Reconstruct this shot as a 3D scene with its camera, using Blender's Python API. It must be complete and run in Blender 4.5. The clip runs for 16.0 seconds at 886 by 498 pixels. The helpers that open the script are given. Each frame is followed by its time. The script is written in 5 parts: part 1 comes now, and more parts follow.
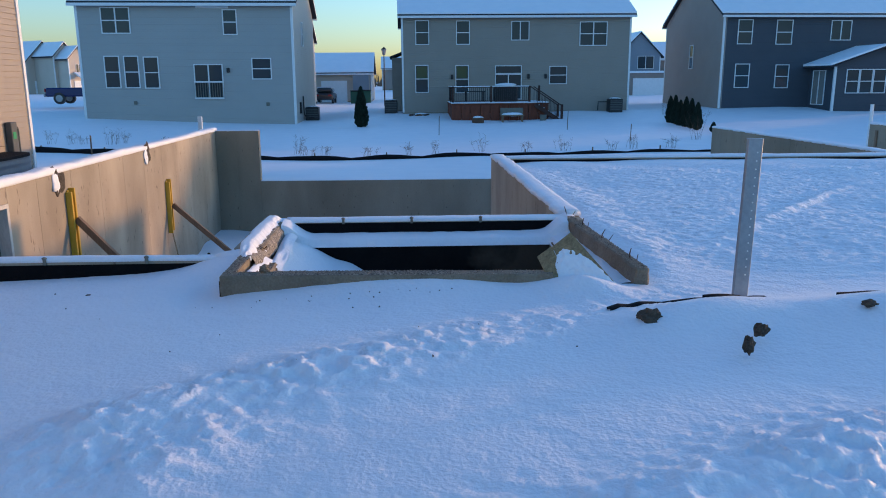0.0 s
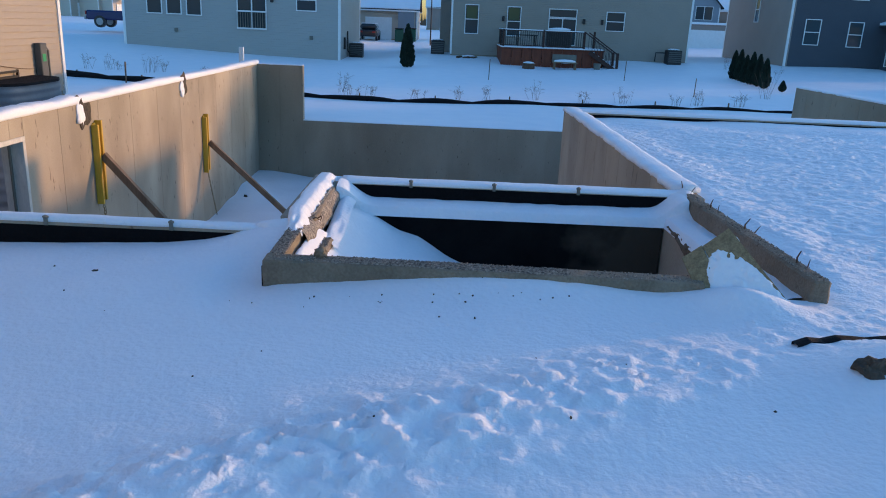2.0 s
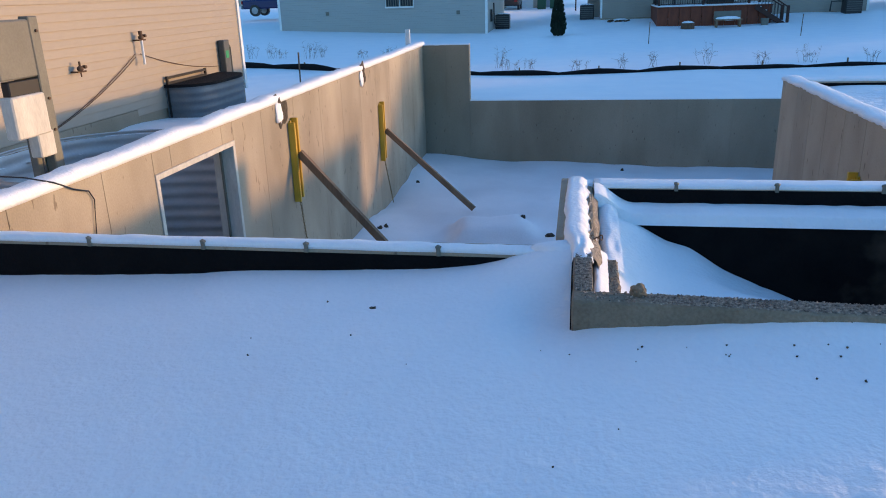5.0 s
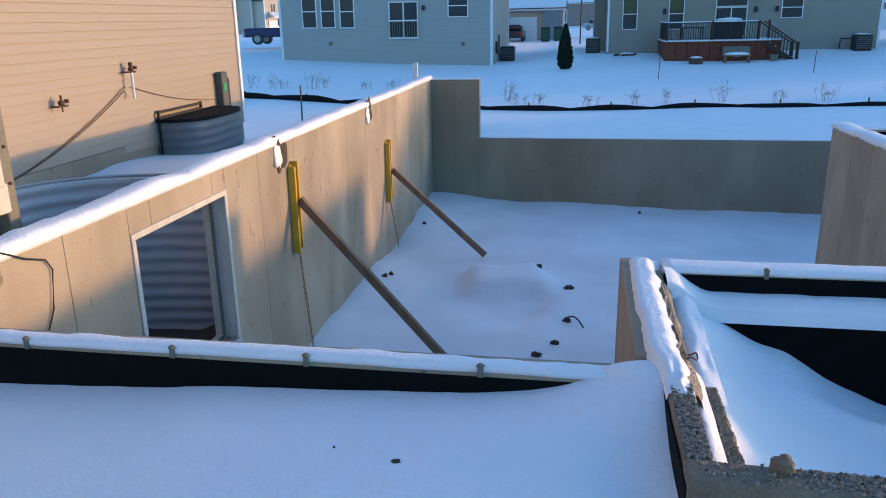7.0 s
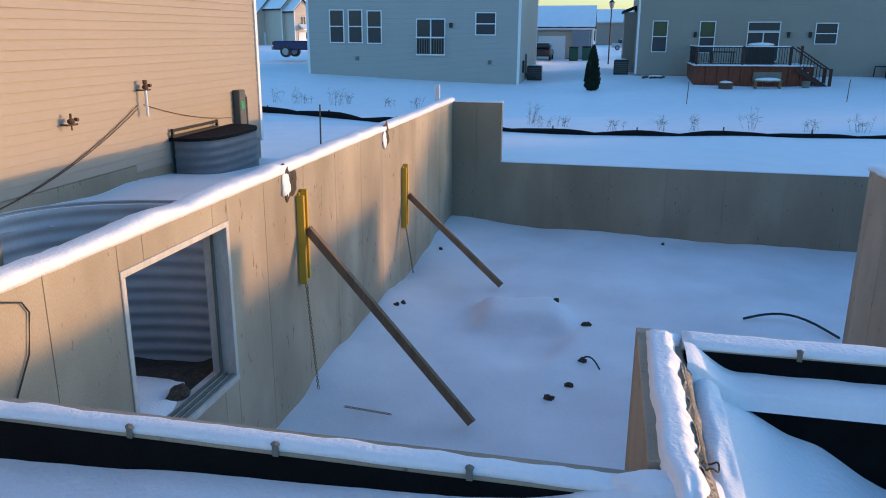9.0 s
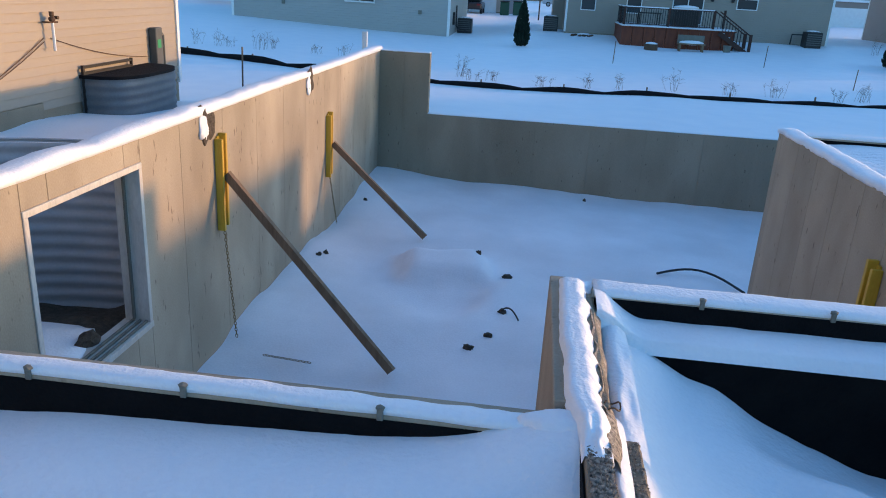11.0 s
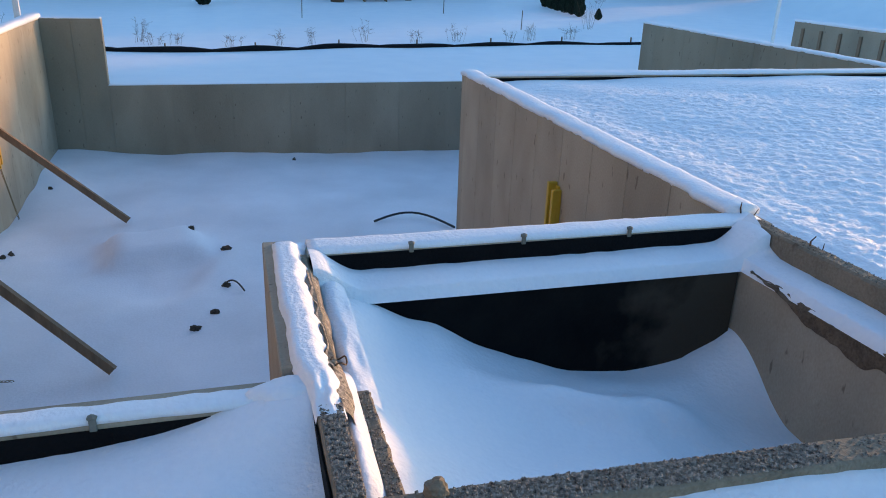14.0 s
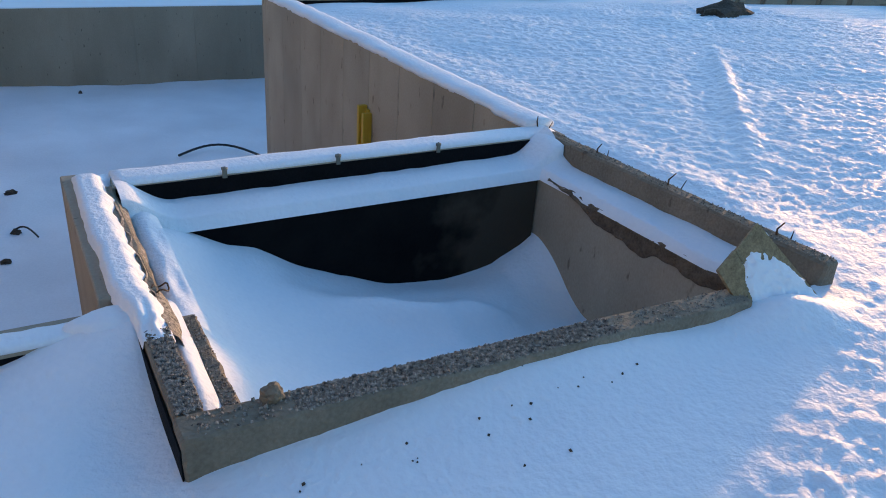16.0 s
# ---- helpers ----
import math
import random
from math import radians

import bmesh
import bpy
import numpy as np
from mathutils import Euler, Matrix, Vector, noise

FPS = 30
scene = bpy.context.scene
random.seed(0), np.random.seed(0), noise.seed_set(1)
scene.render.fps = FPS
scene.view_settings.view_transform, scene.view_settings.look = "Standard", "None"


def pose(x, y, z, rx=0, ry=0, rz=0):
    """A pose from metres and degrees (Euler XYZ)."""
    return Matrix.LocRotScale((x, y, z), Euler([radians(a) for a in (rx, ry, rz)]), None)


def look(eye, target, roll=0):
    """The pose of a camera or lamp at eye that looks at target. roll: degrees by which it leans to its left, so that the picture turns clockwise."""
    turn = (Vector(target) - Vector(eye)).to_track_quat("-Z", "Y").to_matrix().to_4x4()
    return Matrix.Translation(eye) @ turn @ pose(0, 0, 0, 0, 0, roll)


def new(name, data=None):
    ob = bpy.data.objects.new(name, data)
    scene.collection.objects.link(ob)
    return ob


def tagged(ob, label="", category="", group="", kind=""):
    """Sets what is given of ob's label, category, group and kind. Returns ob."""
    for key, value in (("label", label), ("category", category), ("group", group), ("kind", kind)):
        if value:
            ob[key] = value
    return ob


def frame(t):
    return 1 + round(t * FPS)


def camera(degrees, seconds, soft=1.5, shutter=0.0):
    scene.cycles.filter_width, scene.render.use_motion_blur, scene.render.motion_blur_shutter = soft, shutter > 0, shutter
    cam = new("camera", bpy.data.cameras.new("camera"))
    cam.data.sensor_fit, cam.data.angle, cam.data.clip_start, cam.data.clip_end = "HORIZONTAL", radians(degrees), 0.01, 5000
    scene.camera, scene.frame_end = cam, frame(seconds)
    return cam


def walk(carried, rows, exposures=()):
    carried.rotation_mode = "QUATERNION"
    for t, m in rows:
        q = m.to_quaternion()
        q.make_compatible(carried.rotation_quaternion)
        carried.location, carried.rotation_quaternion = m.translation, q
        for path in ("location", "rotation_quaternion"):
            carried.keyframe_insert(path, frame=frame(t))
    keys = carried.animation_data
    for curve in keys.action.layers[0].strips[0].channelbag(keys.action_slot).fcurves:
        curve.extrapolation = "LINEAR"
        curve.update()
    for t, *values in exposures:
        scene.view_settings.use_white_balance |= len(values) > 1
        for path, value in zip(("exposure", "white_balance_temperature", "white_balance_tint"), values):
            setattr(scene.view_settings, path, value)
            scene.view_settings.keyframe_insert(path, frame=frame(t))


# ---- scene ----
cam = camera(60.5, 16.0, soft=1.0)
PATH = [
    (0, (0.045, 0.134, 1.796), (0.142, 2.085, 1.365), -0.2),
    (0.5, (0.064, 0.486, 1.767), (0.188, 2.415, 1.253), 1.3),
    (1, (-0.098, 0.827, 1.735), (0.034, 2.742, 1.174), 1.3),
    (1.5, (-0.195, 1.101, 1.712), (-0.067, 3.003, 1.109), 1.7),
    (2, (-0.313, 1.416, 1.731), (-0.297, 3.332, 1.158), 2.6),
    (2.5, (-0.491, 1.562, 1.771), (-0.434, 3.495, 1.26), -0.0),
    (3, (-0.551, 1.731, 1.758), (-0.387, 3.651, 1.222), -1.3),
    (3.5, (-0.563, 1.959, 1.769), (-0.514, 3.867, 1.171), 1.0),
    (4, (-0.767, 1.955, 1.775), (-0.902, 3.839, 1.116), 0.1),
    (4.5, (-0.996, 1.92, 1.811), (-1.332, 3.78, 1.156), -2.1),
    (7, (-1.551, 2.988, 1.876), (-1.889, 4.872, 1.296), -1.0),
    (7.5, (-1.538, 3.214, 1.935), (-1.947, 5.095, 1.392), -0.7),
    (8, (-1.538, 3.313, 1.98), (-1.956, 5.198, 1.456), 0.0),
    (8.5, (-1.535, 3.383, 2.02), (-2.036, 5.249, 1.505), -0.9),
    (9, (-1.51, 3.423, 2.015), (-1.907, 5.306, 1.47), 0.4),
    (9.5, (-1.49, 3.42, 2.01), (-1.756, 5.311, 1.418), 1.8),
    (12, (-1.451, 3.429, 1.959), (-1.622, 5.306, 1.292), 3.8),
    (12.5, (-1.434, 3.426, 1.962), (-1.537, 5.306, 1.287), 3.3),
    (13, (-1.392, 3.459, 1.957), (-1.357, 5.338, 1.273), 1.6),
    (13.5, (-1.358, 3.445, 1.975), (-1.094, 5.3, 1.276), 0.8),
    (14, (-1.395, 3.444, 1.987), (-0.881, 5.235, 1.26), 1.9),
    (14.5, (-1.452, 3.374, 2.018), (-0.719, 5.072, 1.258), 3.9),
    (15, (-1.468, 3.354, 2.015), (-0.635, 4.991, 1.221), 4.3),
    (15.5, (-1.492, 3.353, 2.0), (-0.648, 4.96, 1.159), 4.7),
    (16, (-1.453, 3.319, 1.978), (-0.517, 4.857, 1.106), 4.2),
]
walk(cam, [(t, look(eye, target, roll)) for t, eye, target, roll in PATH], [(0, 1.70, 5300, 11), (4.0, 1.92, 5300, 7), (7, 2.03, 5420, 8), (8.5, 1.98, 5450, 8), (12.2, 2.14, 5480, 7), (13.5, 2.18, 5850, 9), (14.5, 2.10, 5950, 9), (16, 1.95, 5750, 8)])

# ---- light ----
SUN_AZ, SUN_EL = 24.5, 4.3          # degrees from +x towards +y, and above the horizon
world = bpy.data.worlds.new("sky")
scene.world = world
world.use_nodes = True
wn = world.node_tree
sky = wn.nodes.new("ShaderNodeTexSky")
sky.sky_type = "NISHITA"
sky.sun_disc = False
sky.sun_elevation = radians(SUN_EL)
sky.sun_rotation = radians(90 - SUN_AZ)
sky.air_density, sky.dust_density, sky.ozone_density = 1.0, 1.0, 2.7
wn.nodes["Background"].inputs["Strength"].default_value = 0.15
wn.links.new(sky.outputs[0], wn.nodes["Background"].inputs[0])
sun = new("sun", bpy.data.lights.new("sun", "SUN"))
sun.data.energy, sun.data.angle, sun.data.color = 1.0, radians(1.8), (1.0, 0.47, 0.14)
to_sun = Vector((math.cos(radians(SUN_AZ)) * math.cos(radians(SUN_EL)), math.sin(radians(SUN_AZ)) * math.cos(radians(SUN_EL)), math.sin(radians(SUN_EL))))
sun.matrix_world = look((40, 20, 20), Vector((40, 20, 20)) - to_sun)


# ---- noise ----
def lattice(ix, iy, seed):
    v = np.sin(ix * 127.1 + iy * 311.7 + seed * 74.7) * 43758.5453
    return v - np.floor(v)


def vnoise(x, y, seed=0):
    """Smooth noise from -1 to 1 with a period of about 1."""
    ix, iy = np.floor(x), np.floor(y)
    fx, fy = x - ix, y - iy
    fx, fy = fx * fx * fx * (fx * (fx * 6 - 15) + 10), fy * fy * fy * (fy * (fy * 6 - 15) + 10)
    a, b = lattice(ix, iy, seed), lattice(ix + 1, iy, seed)
    c, d = lattice(ix, iy + 1, seed), lattice(ix + 1, iy + 1, seed)
    return 2 * ((a * (1 - fx) + b * fx) * (1 - fy) + (c * (1 - fx) + d * fx) * fy) - 1


def bump_at(x, y, cx, cy, rx, ry, turn=0.0):
    """A soft hump of height 1."""
    c, s = math.cos(radians(turn)), math.sin(radians(turn))
    u, v = (x - cx) * c + (y - cy) * s, -(x - cx) * s + (y - cy) * c
    return np.exp(-(u / rx) ** 2 - (v / ry) ** 2)


def step(a, b, v):
    u = np.clip((v - a) / (b - a), 0, 1)
    return u * u * (3 - 2 * u)


# ---- materials ----
def material(name, base, rough=0.7, metal=0.0, spec=0.5):
    m = bpy.data.materials.new(name)
    m.use_nodes = True
    p = m.node_tree.nodes["Principled BSDF"]
    p.inputs["Base Color"].default_value = (*base, 1)
    p.inputs["Roughness"].default_value = rough
    p.inputs["Metallic"].default_value = metal
    p.inputs["Specular IOR Level"].default_value = spec
    return m


def varied(name, c0, c1, scale=6.0, rough=0.75, fine=60.0, relief=0.3, stretch=(1, 1, 1), metal=0.0, spec=0.4, piece=0.0, coarse=0.6, mid=0.5, stain=0.0):
    """A surface that varies between two colours at two scales, with fine relief."""
    m = material(name, c0, rough, metal, spec)
    n, l = m.node_tree.nodes, m.node_tree.links
    p = n["Principled BSDF"]
    co = n.new("ShaderNodeTexCoord")
    mp = n.new("ShaderNodeMapping")
    mp.inputs["Scale"].default_value = stretch
    l.new(co.outputs["Object"], mp.inputs[0])
    big, small = n.new("ShaderNodeTexNoise"), n.new("ShaderNodeTexNoise")
    big.inputs["Scale"].default_value, big.inputs["Detail"].default_value = scale, 5
    small.inputs["Scale"].default_value, small.inputs["Detail"].default_value = fine, 4
    for t in (big, small):
        l.new(mp.outputs[0], t.inputs["Vector"])
    mix = n.new("ShaderNodeMix")
    mix.data_type, mix.inputs[0].default_value = "FLOAT", 1 - coarse
    l.new(big.outputs[0], mix.inputs[2])
    l.new(small.outputs[0], mix.inputs[3])
    ramp = n.new("ShaderNodeValToRGB")
    ramp.color_ramp.elements[0].position, ramp.color_ramp.elements[1].position = mid - 0.18, mid + 0.18
    ramp.color_ramp.elements[0].color, ramp.color_ramp.elements[1].color = (*c0, 1), (*c1, 1)
    l.new(mix.outputs[0], ramp.inputs[0])
    out = ramp.outputs[0]
    if stain:
        st, r2 = n.new("ShaderNodeTexNoise"), n.new("ShaderNodeValToRGB")
        st.inputs["Scale"].default_value, st.inputs["Detail"].default_value, st.inputs["Distortion"].default_value = 0.9, 8, 0.6
        sm = n.new("ShaderNodeMapping")
        sm.inputs["Scale"].default_value = (1, 1, 0.35)
        l.new(co.outputs["Object"], sm.inputs[0])
        l.new(sm.outputs[0], st.inputs["Vector"])
        r2.color_ramp.elements[0].position, r2.color_ramp.elements[1].position = 0.38, 0.62
        r2.color_ramp.elements[0].color, r2.color_ramp.elements[1].color = (*[1 - stain] * 3, 1), (1, 1, 1, 1)
        l.new(st.outputs[0], r2.inputs[0])
        mul = n.new("ShaderNodeMix")
        mul.data_type, mul.blend_type = "RGBA", "MULTIPLY"
        mul.inputs[0].default_value = 1.0
        l.new(out, mul.inputs[6])
        l.new(r2.outputs[0], mul.inputs[7])
        out = mul.outputs[2]
        sp, r3 = n.new("ShaderNodeTexNoise"), n.new("ShaderNodeValToRGB")
        sp.inputs["Scale"].default_value, sp.inputs["Detail"].default_value = 16, 3
        l.new(sm.outputs[0], sp.inputs["Vector"])
        r3.color_ramp.elements[0].position, r3.color_ramp.elements[1].position = 0.66, 0.72
        r3.color_ramp.elements[0].color, r3.color_ramp.elements[1].color = (1, 1, 1, 1), (0.55, 0.52, 0.5, 1)
        l.new(sp.outputs[0], r3.inputs[0])
        mu2 = n.new("ShaderNodeMix")
        mu2.data_type, mu2.blend_type = "RGBA", "MULTIPLY"
        mu2.inputs[0].default_value = 1.0
        l.new(out, mu2.inputs[6])
        l.new(r3.outputs[0], mu2.inputs[7])
        out = mu2.outputs[2]
    if piece:
        info = n.new("ShaderNodeObjectInfo")
        hsv = n.new("ShaderNodeHueSaturation")
        rng = n.new("ShaderNodeMapRange")
        rng.inputs[3].default_value, rng.inputs[4].default_value = 1 - piece, 1 + piece
        l.new(info.outputs["Random"], rng.inputs[0])
        l.new(rng.outputs[0], hsv.inputs["Value"])
        l.new(out, hsv.inputs["Color"])
        out = hsv.outputs[0]
    l.new(out, p.inputs["Base Color"])
    if relief:
        b = n.new("ShaderNodeBump")
        b.inputs["Strength"].default_value, b.inputs["Distance"].default_value = relief, 0.01
        l.new(small.outputs[0], b.inputs["Height"])
        l.new(b.outputs[0], p.inputs["Normal"])
    return m


SNOW = varied("snow", (0.80, 0.83, 0.86), (0.88, 0.89, 0.90), 1.5, 0.58, 38, 0.7, spec=0.22)
DIRTY_SNOW = varied("floor_snow", (0.70, 0.70, 0.72), (0.87, 0.87, 0.89), 0.8, 0.6, 40, 0.3, spec=0.3, coarse=0.7)
CONCRETE = varied("concrete", (0.33, 0.275, 0.195), (0.47, 0.405, 0.30), 1.6, 0.85, 90, 0.15, (1, 1, 0.6), piece=0.05, stain=0.22)
OLD_CONCRETE = varied("rough_concrete", (0.17, 0.135, 0.09), (0.33, 0.275, 0.195), 4, 0.9, 70, 0.7, stain=0.2)
# darker copy of concrete: the shade on these walls is put into its colour
SHADE_CONCRETE = varied("shaded_concrete", (0.28, 0.23, 0.155), (0.38, 0.32, 0.23), 1.0, 0.88, 90, 0.15, (1, 1, 0.5), piece=0.04, stain=0.2)
TAR = varied("tar_coating", (0.003, 0.003, 0.0035), (0.007, 0.007, 0.008), 5, 0.85, 60, 0.5, spec=0.12)
WORN_TAR = varied("worn_tar", (0.003, 0.003, 0.0035), (0.010, 0.009, 0.008), 3, 0.85, 40, 0.5, spec=0.12, coarse=0.85, mid=0.55)
YELLOW = varied("yellow_paint", (0.50, 0.30, 0.02), (0.62, 0.40, 0.04), 9, 0.5, 60, 0.2, (1, 1, 0.2))
LUMBER = varied("weathered_lumber", (0.15, 0.10, 0.06), (0.26, 0.18, 0.11), 8, 0.8, 50, 0.4, (1, 1, 0.15))
OSB = varied("chipboard", (0.15, 0.105, 0.05), (0.36, 0.27, 0.14), 40, 0.8, 120, 0.5, mid=0.48)
STEEL = varied("galvanised_steel", (0.26, 0.28, 0.30), (0.36, 0.38, 0.40), 5, 0.42, 40, 0.1, metal=0.6)
RUST = varied("rusty_steel", (0.06, 0.035, 0.02), (0.14, 0.08, 0.045), 30, 0.8, 90, 0.4)
CHAIN = varied("chain_steel", (0.16, 0.11, 0.05), (0.3, 0.22, 0.1), 30, 0.5, 90, 0.2, metal=0.6)
GREYMETAL = varied("painted_metal", (0.13, 0.125, 0.10), (0.19, 0.185, 0.15), 4, 0.5, 60, 0.08)
WHITE = varied("white_vinyl", (0.72, 0.72, 0.70), (0.80, 0.80, 0.78), 4, 0.45, 60, 0.05)
BUCK = varied("window_buck", (0.45, 0.43, 0.38), (0.66, 0.63, 0.56), 7, 0.6, 60, 0.3, (1, 1, 0.3))
SOIL = varied("frozen_soil", (0.035, 0.028, 0.02), (0.11, 0.09, 0.065), 18, 0.95, 70, 1.0)
CRUST = varied("soil_crust", (0.07, 0.05, 0.032), (0.19, 0.14, 0.09), 14, 0.95, 70, 1.0)
GRAVEL = varied("pea_gravel", (0.03, 0.027, 0.024), (0.46, 0.40, 0.32), 60, 0.85, 160, 0.3, mid=0.5, coarse=0.9)
FABRIC = varied("black_fabric", (0.005, 0.005, 0.006), (0.014, 0.014, 0.015), 12, 0.85, 140, 0.6, spec=0.15)
TWIG = varied("dry_weed", (0.10, 0.07, 0.045), (0.2, 0.15, 0.1), 20, 0.9, 80, 0)
NEEDLE = varied("evergreen", (0.010, 0.018, 0.012), (0.03, 0.05, 0.03), 6, 0.8, 40, 0, piece=0.1)
BARK = varied("bark", (0.05, 0.035, 0.025), (0.1, 0.07, 0.05), 20, 0.9, 80, 0.4)
GLASS = material("window_glass", (0.045, 0.06, 0.068), 0.06, 0, 0.3)
BLACK = material("black_plastic", (0.012, 0.012, 0.013), 0.45)
SIDE_CREAM = varied("cream_siding", (0.31, 0.268, 0.21), (0.345, 0.298, 0.235), 1.2, 0.55, 30, 0.06, (1, 0.2, 1), piece=0.015)
ROOF = varied("shingle", (0.02, 0.02, 0.024), (0.05, 0.05, 0.055), 6, 0.9, 40, 0.4)
DECK = varied("stained_deck", (0.10, 0.026, 0.012), (0.20, 0.055, 0.022), 6, 0.65, 40, 0.2, (1, 1, 0.3))
RAIL = varied("dark_rail", (0.03, 0.012, 0.008), (0.06, 0.025, 0.015), 6, 0.6, 40, 0.1)


def wear_off(m, bare, x0, x1):
    """Lets a coating wear through to a bare colour in patches, more of them from x0 to x1."""
    n, l = m.node_tree.nodes, m.node_tree.links
    p = n["Principled BSDF"]
    coat = p.inputs["Base Color"].links[0].from_socket
    co, sep, rng, tex, add, ramp, mix = (n.new("ShaderNode" + k) for k in ("TexCoord", "SeparateXYZ", "MapRange", "TexNoise", "Math", "ValToRGB", "Mix"))
    l.new(co.outputs["Object"], sep.inputs[0])
    l.new(sep.outputs["X"], rng.inputs[0])
    rng.inputs[1].default_value, rng.inputs[2].default_value = x0, x1
    tex.inputs["Scale"].default_value, tex.inputs["Detail"].default_value = 3.5, 7
    l.new(co.outputs["Object"], tex.inputs["Vector"])
    l.new(rng.outputs[0], add.inputs[0])
    l.new(tex.outputs[0], add.inputs[1])
    ramp.color_ramp.elements[0].position, ramp.color_ramp.elements[1].position = 0.72, 1.35
    l.new(add.outputs[0], ramp.inputs[0])
    mix.data_type = "RGBA"
    l.new(ramp.outputs[0], mix.inputs[0])
    l.new(coat, mix.inputs[6])
    mix.inputs[7].default_value = (*bare, 1)
    l.new(mix.outputs[2], p.inputs["Base Color"])


wear_off(WORN_TAR, (0.055, 0.043, 0.03), 0.35, 1.55)


def siding(name, c0, c1):
    """Lap siding for far walls: courses 0.11 m high as relief."""
    m = varied(name, c0, c1, 0.8, 0.6, 25, 0)
    n, l = m.node_tree.nodes, m.node_tree.links
    co = n.new("ShaderNodeTexCoord")
    sep = n.new("ShaderNodeSeparateXYZ")
    l.new(co.outputs["Object"], sep.inputs[0])
    mul = n.new("ShaderNodeMath")
    mul.operation, mul.inputs[1].default_value = "MULTIPLY", 1 / 0.115
    l.new(sep.outputs["Z"], mul.inputs[0])
    fr = n.new("ShaderNodeMath")
    fr.operation = "FRACT"
    l.new(mul.outputs[0], fr.inputs[0])
    b = n.new("ShaderNodeBump")
    b.invert = True
    b.inputs["Strength"].default_value, b.inputs["Distance"].default_value = 1.0, 0.014
    l.new(fr.outputs[0], b.inputs["Height"])
    l.new(b.outputs[0], n["Principled BSDF"].inputs["Normal"])
    return m


SIDE_PALE = siding("pale_siding", (0.37, 0.36, 0.33), (0.405, 0.395, 0.36))
SIDE_TAN = siding("tan_siding", (0.29, 0.255, 0.205), (0.32, 0.283, 0.23))
SIDE_SLATE = siding("slate_siding", (0.058, 0.066, 0.08), (0.07, 0.078, 0.092))
SIDE_ROSE = siding("rose_siding", (0.28, 0.23, 0.195), (0.32, 0.265, 0.225))
SIDE_BLUE = siding("blue_grey_siding", (0.22, 0.25, 0.28), (0.25, 0.28, 0.31))
SIDE_BEIGE = siding("beige_siding", (0.5, 0.43, 0.34), (0.54, 0.47, 0.38))


# ---- building blocks ----
def mesh_of(name, bm, mat, smooth=False):
    me = bpy.data.meshes.new(name)
    bm.to_mesh(me)
    bm.free()
    if mat:
        me.materials.append(mat)
    if smooth:
        me.polygons.foreach_set("use_smooth", [True] * len(me.polygons))
    return me


def part(name, bm, mat, parent, label="", smooth=False):
    ob = new(name, mesh_of(name, bm, mat, smooth))
    ob.parent = parent
    return tagged(ob, label) if label else ob


def piece(name, me, parent, m=None):
    """A piece that shares its mesh with others alike."""
    ob = new(name, me)
    ob.parent = parent
    if m is not None:
        ob.matrix_basis = m
    return ob


def thing(name, label, category, group="", kind="", at=(0, 0, 0)):
    ob = new(name)
    ob.empty_display_size = 0.1
    ob.location = at
    return tagged(ob, label, category, group, kind)


# The far side beyond the cellar, drawn in a plan of its own and laid into the world.
FAR = Matrix(((0.9684, -0.0096, 0, 0.066), (0, 1, 0, 0), (0.0102, 0.0011, 0.972, 0.038), (0, 0, 0, 1)))


def far_x(x, y):
    return 0.9684 * x - 0.0096 * y + 0.066


def single(name, bm, mat, label, category, group="", kind="", smooth=False):
    return tagged(new(name, mesh_of(name, bm, mat, smooth)), label, category, group, kind)


def cuboid(bm, x0, x1, y0, y1, z0, z1, bevel=0.0):
    vs = bmesh.ops.create_cube(bm, size=1)["verts"]
    for v in vs:
        v.co = Vector(((x0 + x1) / 2 + v.co.x * (x1 - x0), (y0 + y1) / 2 + v.co.y * (y1 - y0), (z0 + z1) / 2 + v.co.z * (z1 - z0)))
    if bevel:
        es = {e for v in vs for e in v.link_edges}
        bmesh.ops.bevel(bm, geom=list(es), offset=bevel, segments=1, affect="EDGES")
    return bm


def box(x0, x1, y0, y1, z0, z1, bevel=0.0):
    return cuboid(bmesh.new(), x0, x1, y0, y1, z0, z1, bevel)


def beam(bm, a, b, w, h, bevel=0.0, up=(0, 0, 1)):
    """A bar of w by h from a to b."""
    a, b = Vector(a), Vector(b)
    d = (b - a).normalized()
    side = d.cross(Vector(up))
    side = side.normalized() if side.length > 1e-4 else Vector((1, 0, 0))
    top = side.cross(d)
    vs = bmesh.ops.create_cube(bm, size=1)["verts"]
    for v in vs:
        c = v.co.copy()
        v.co = (a + b) / 2 + d * c.x * (b - a).length + side * c.y * w + top * c.z * h
    if bevel:
        es = {e for v in vs for e in v.link_edges}
        bmesh.ops.bevel(bm, geom=list(es), offset=bevel, segments=1, affect="EDGES")
    return bm


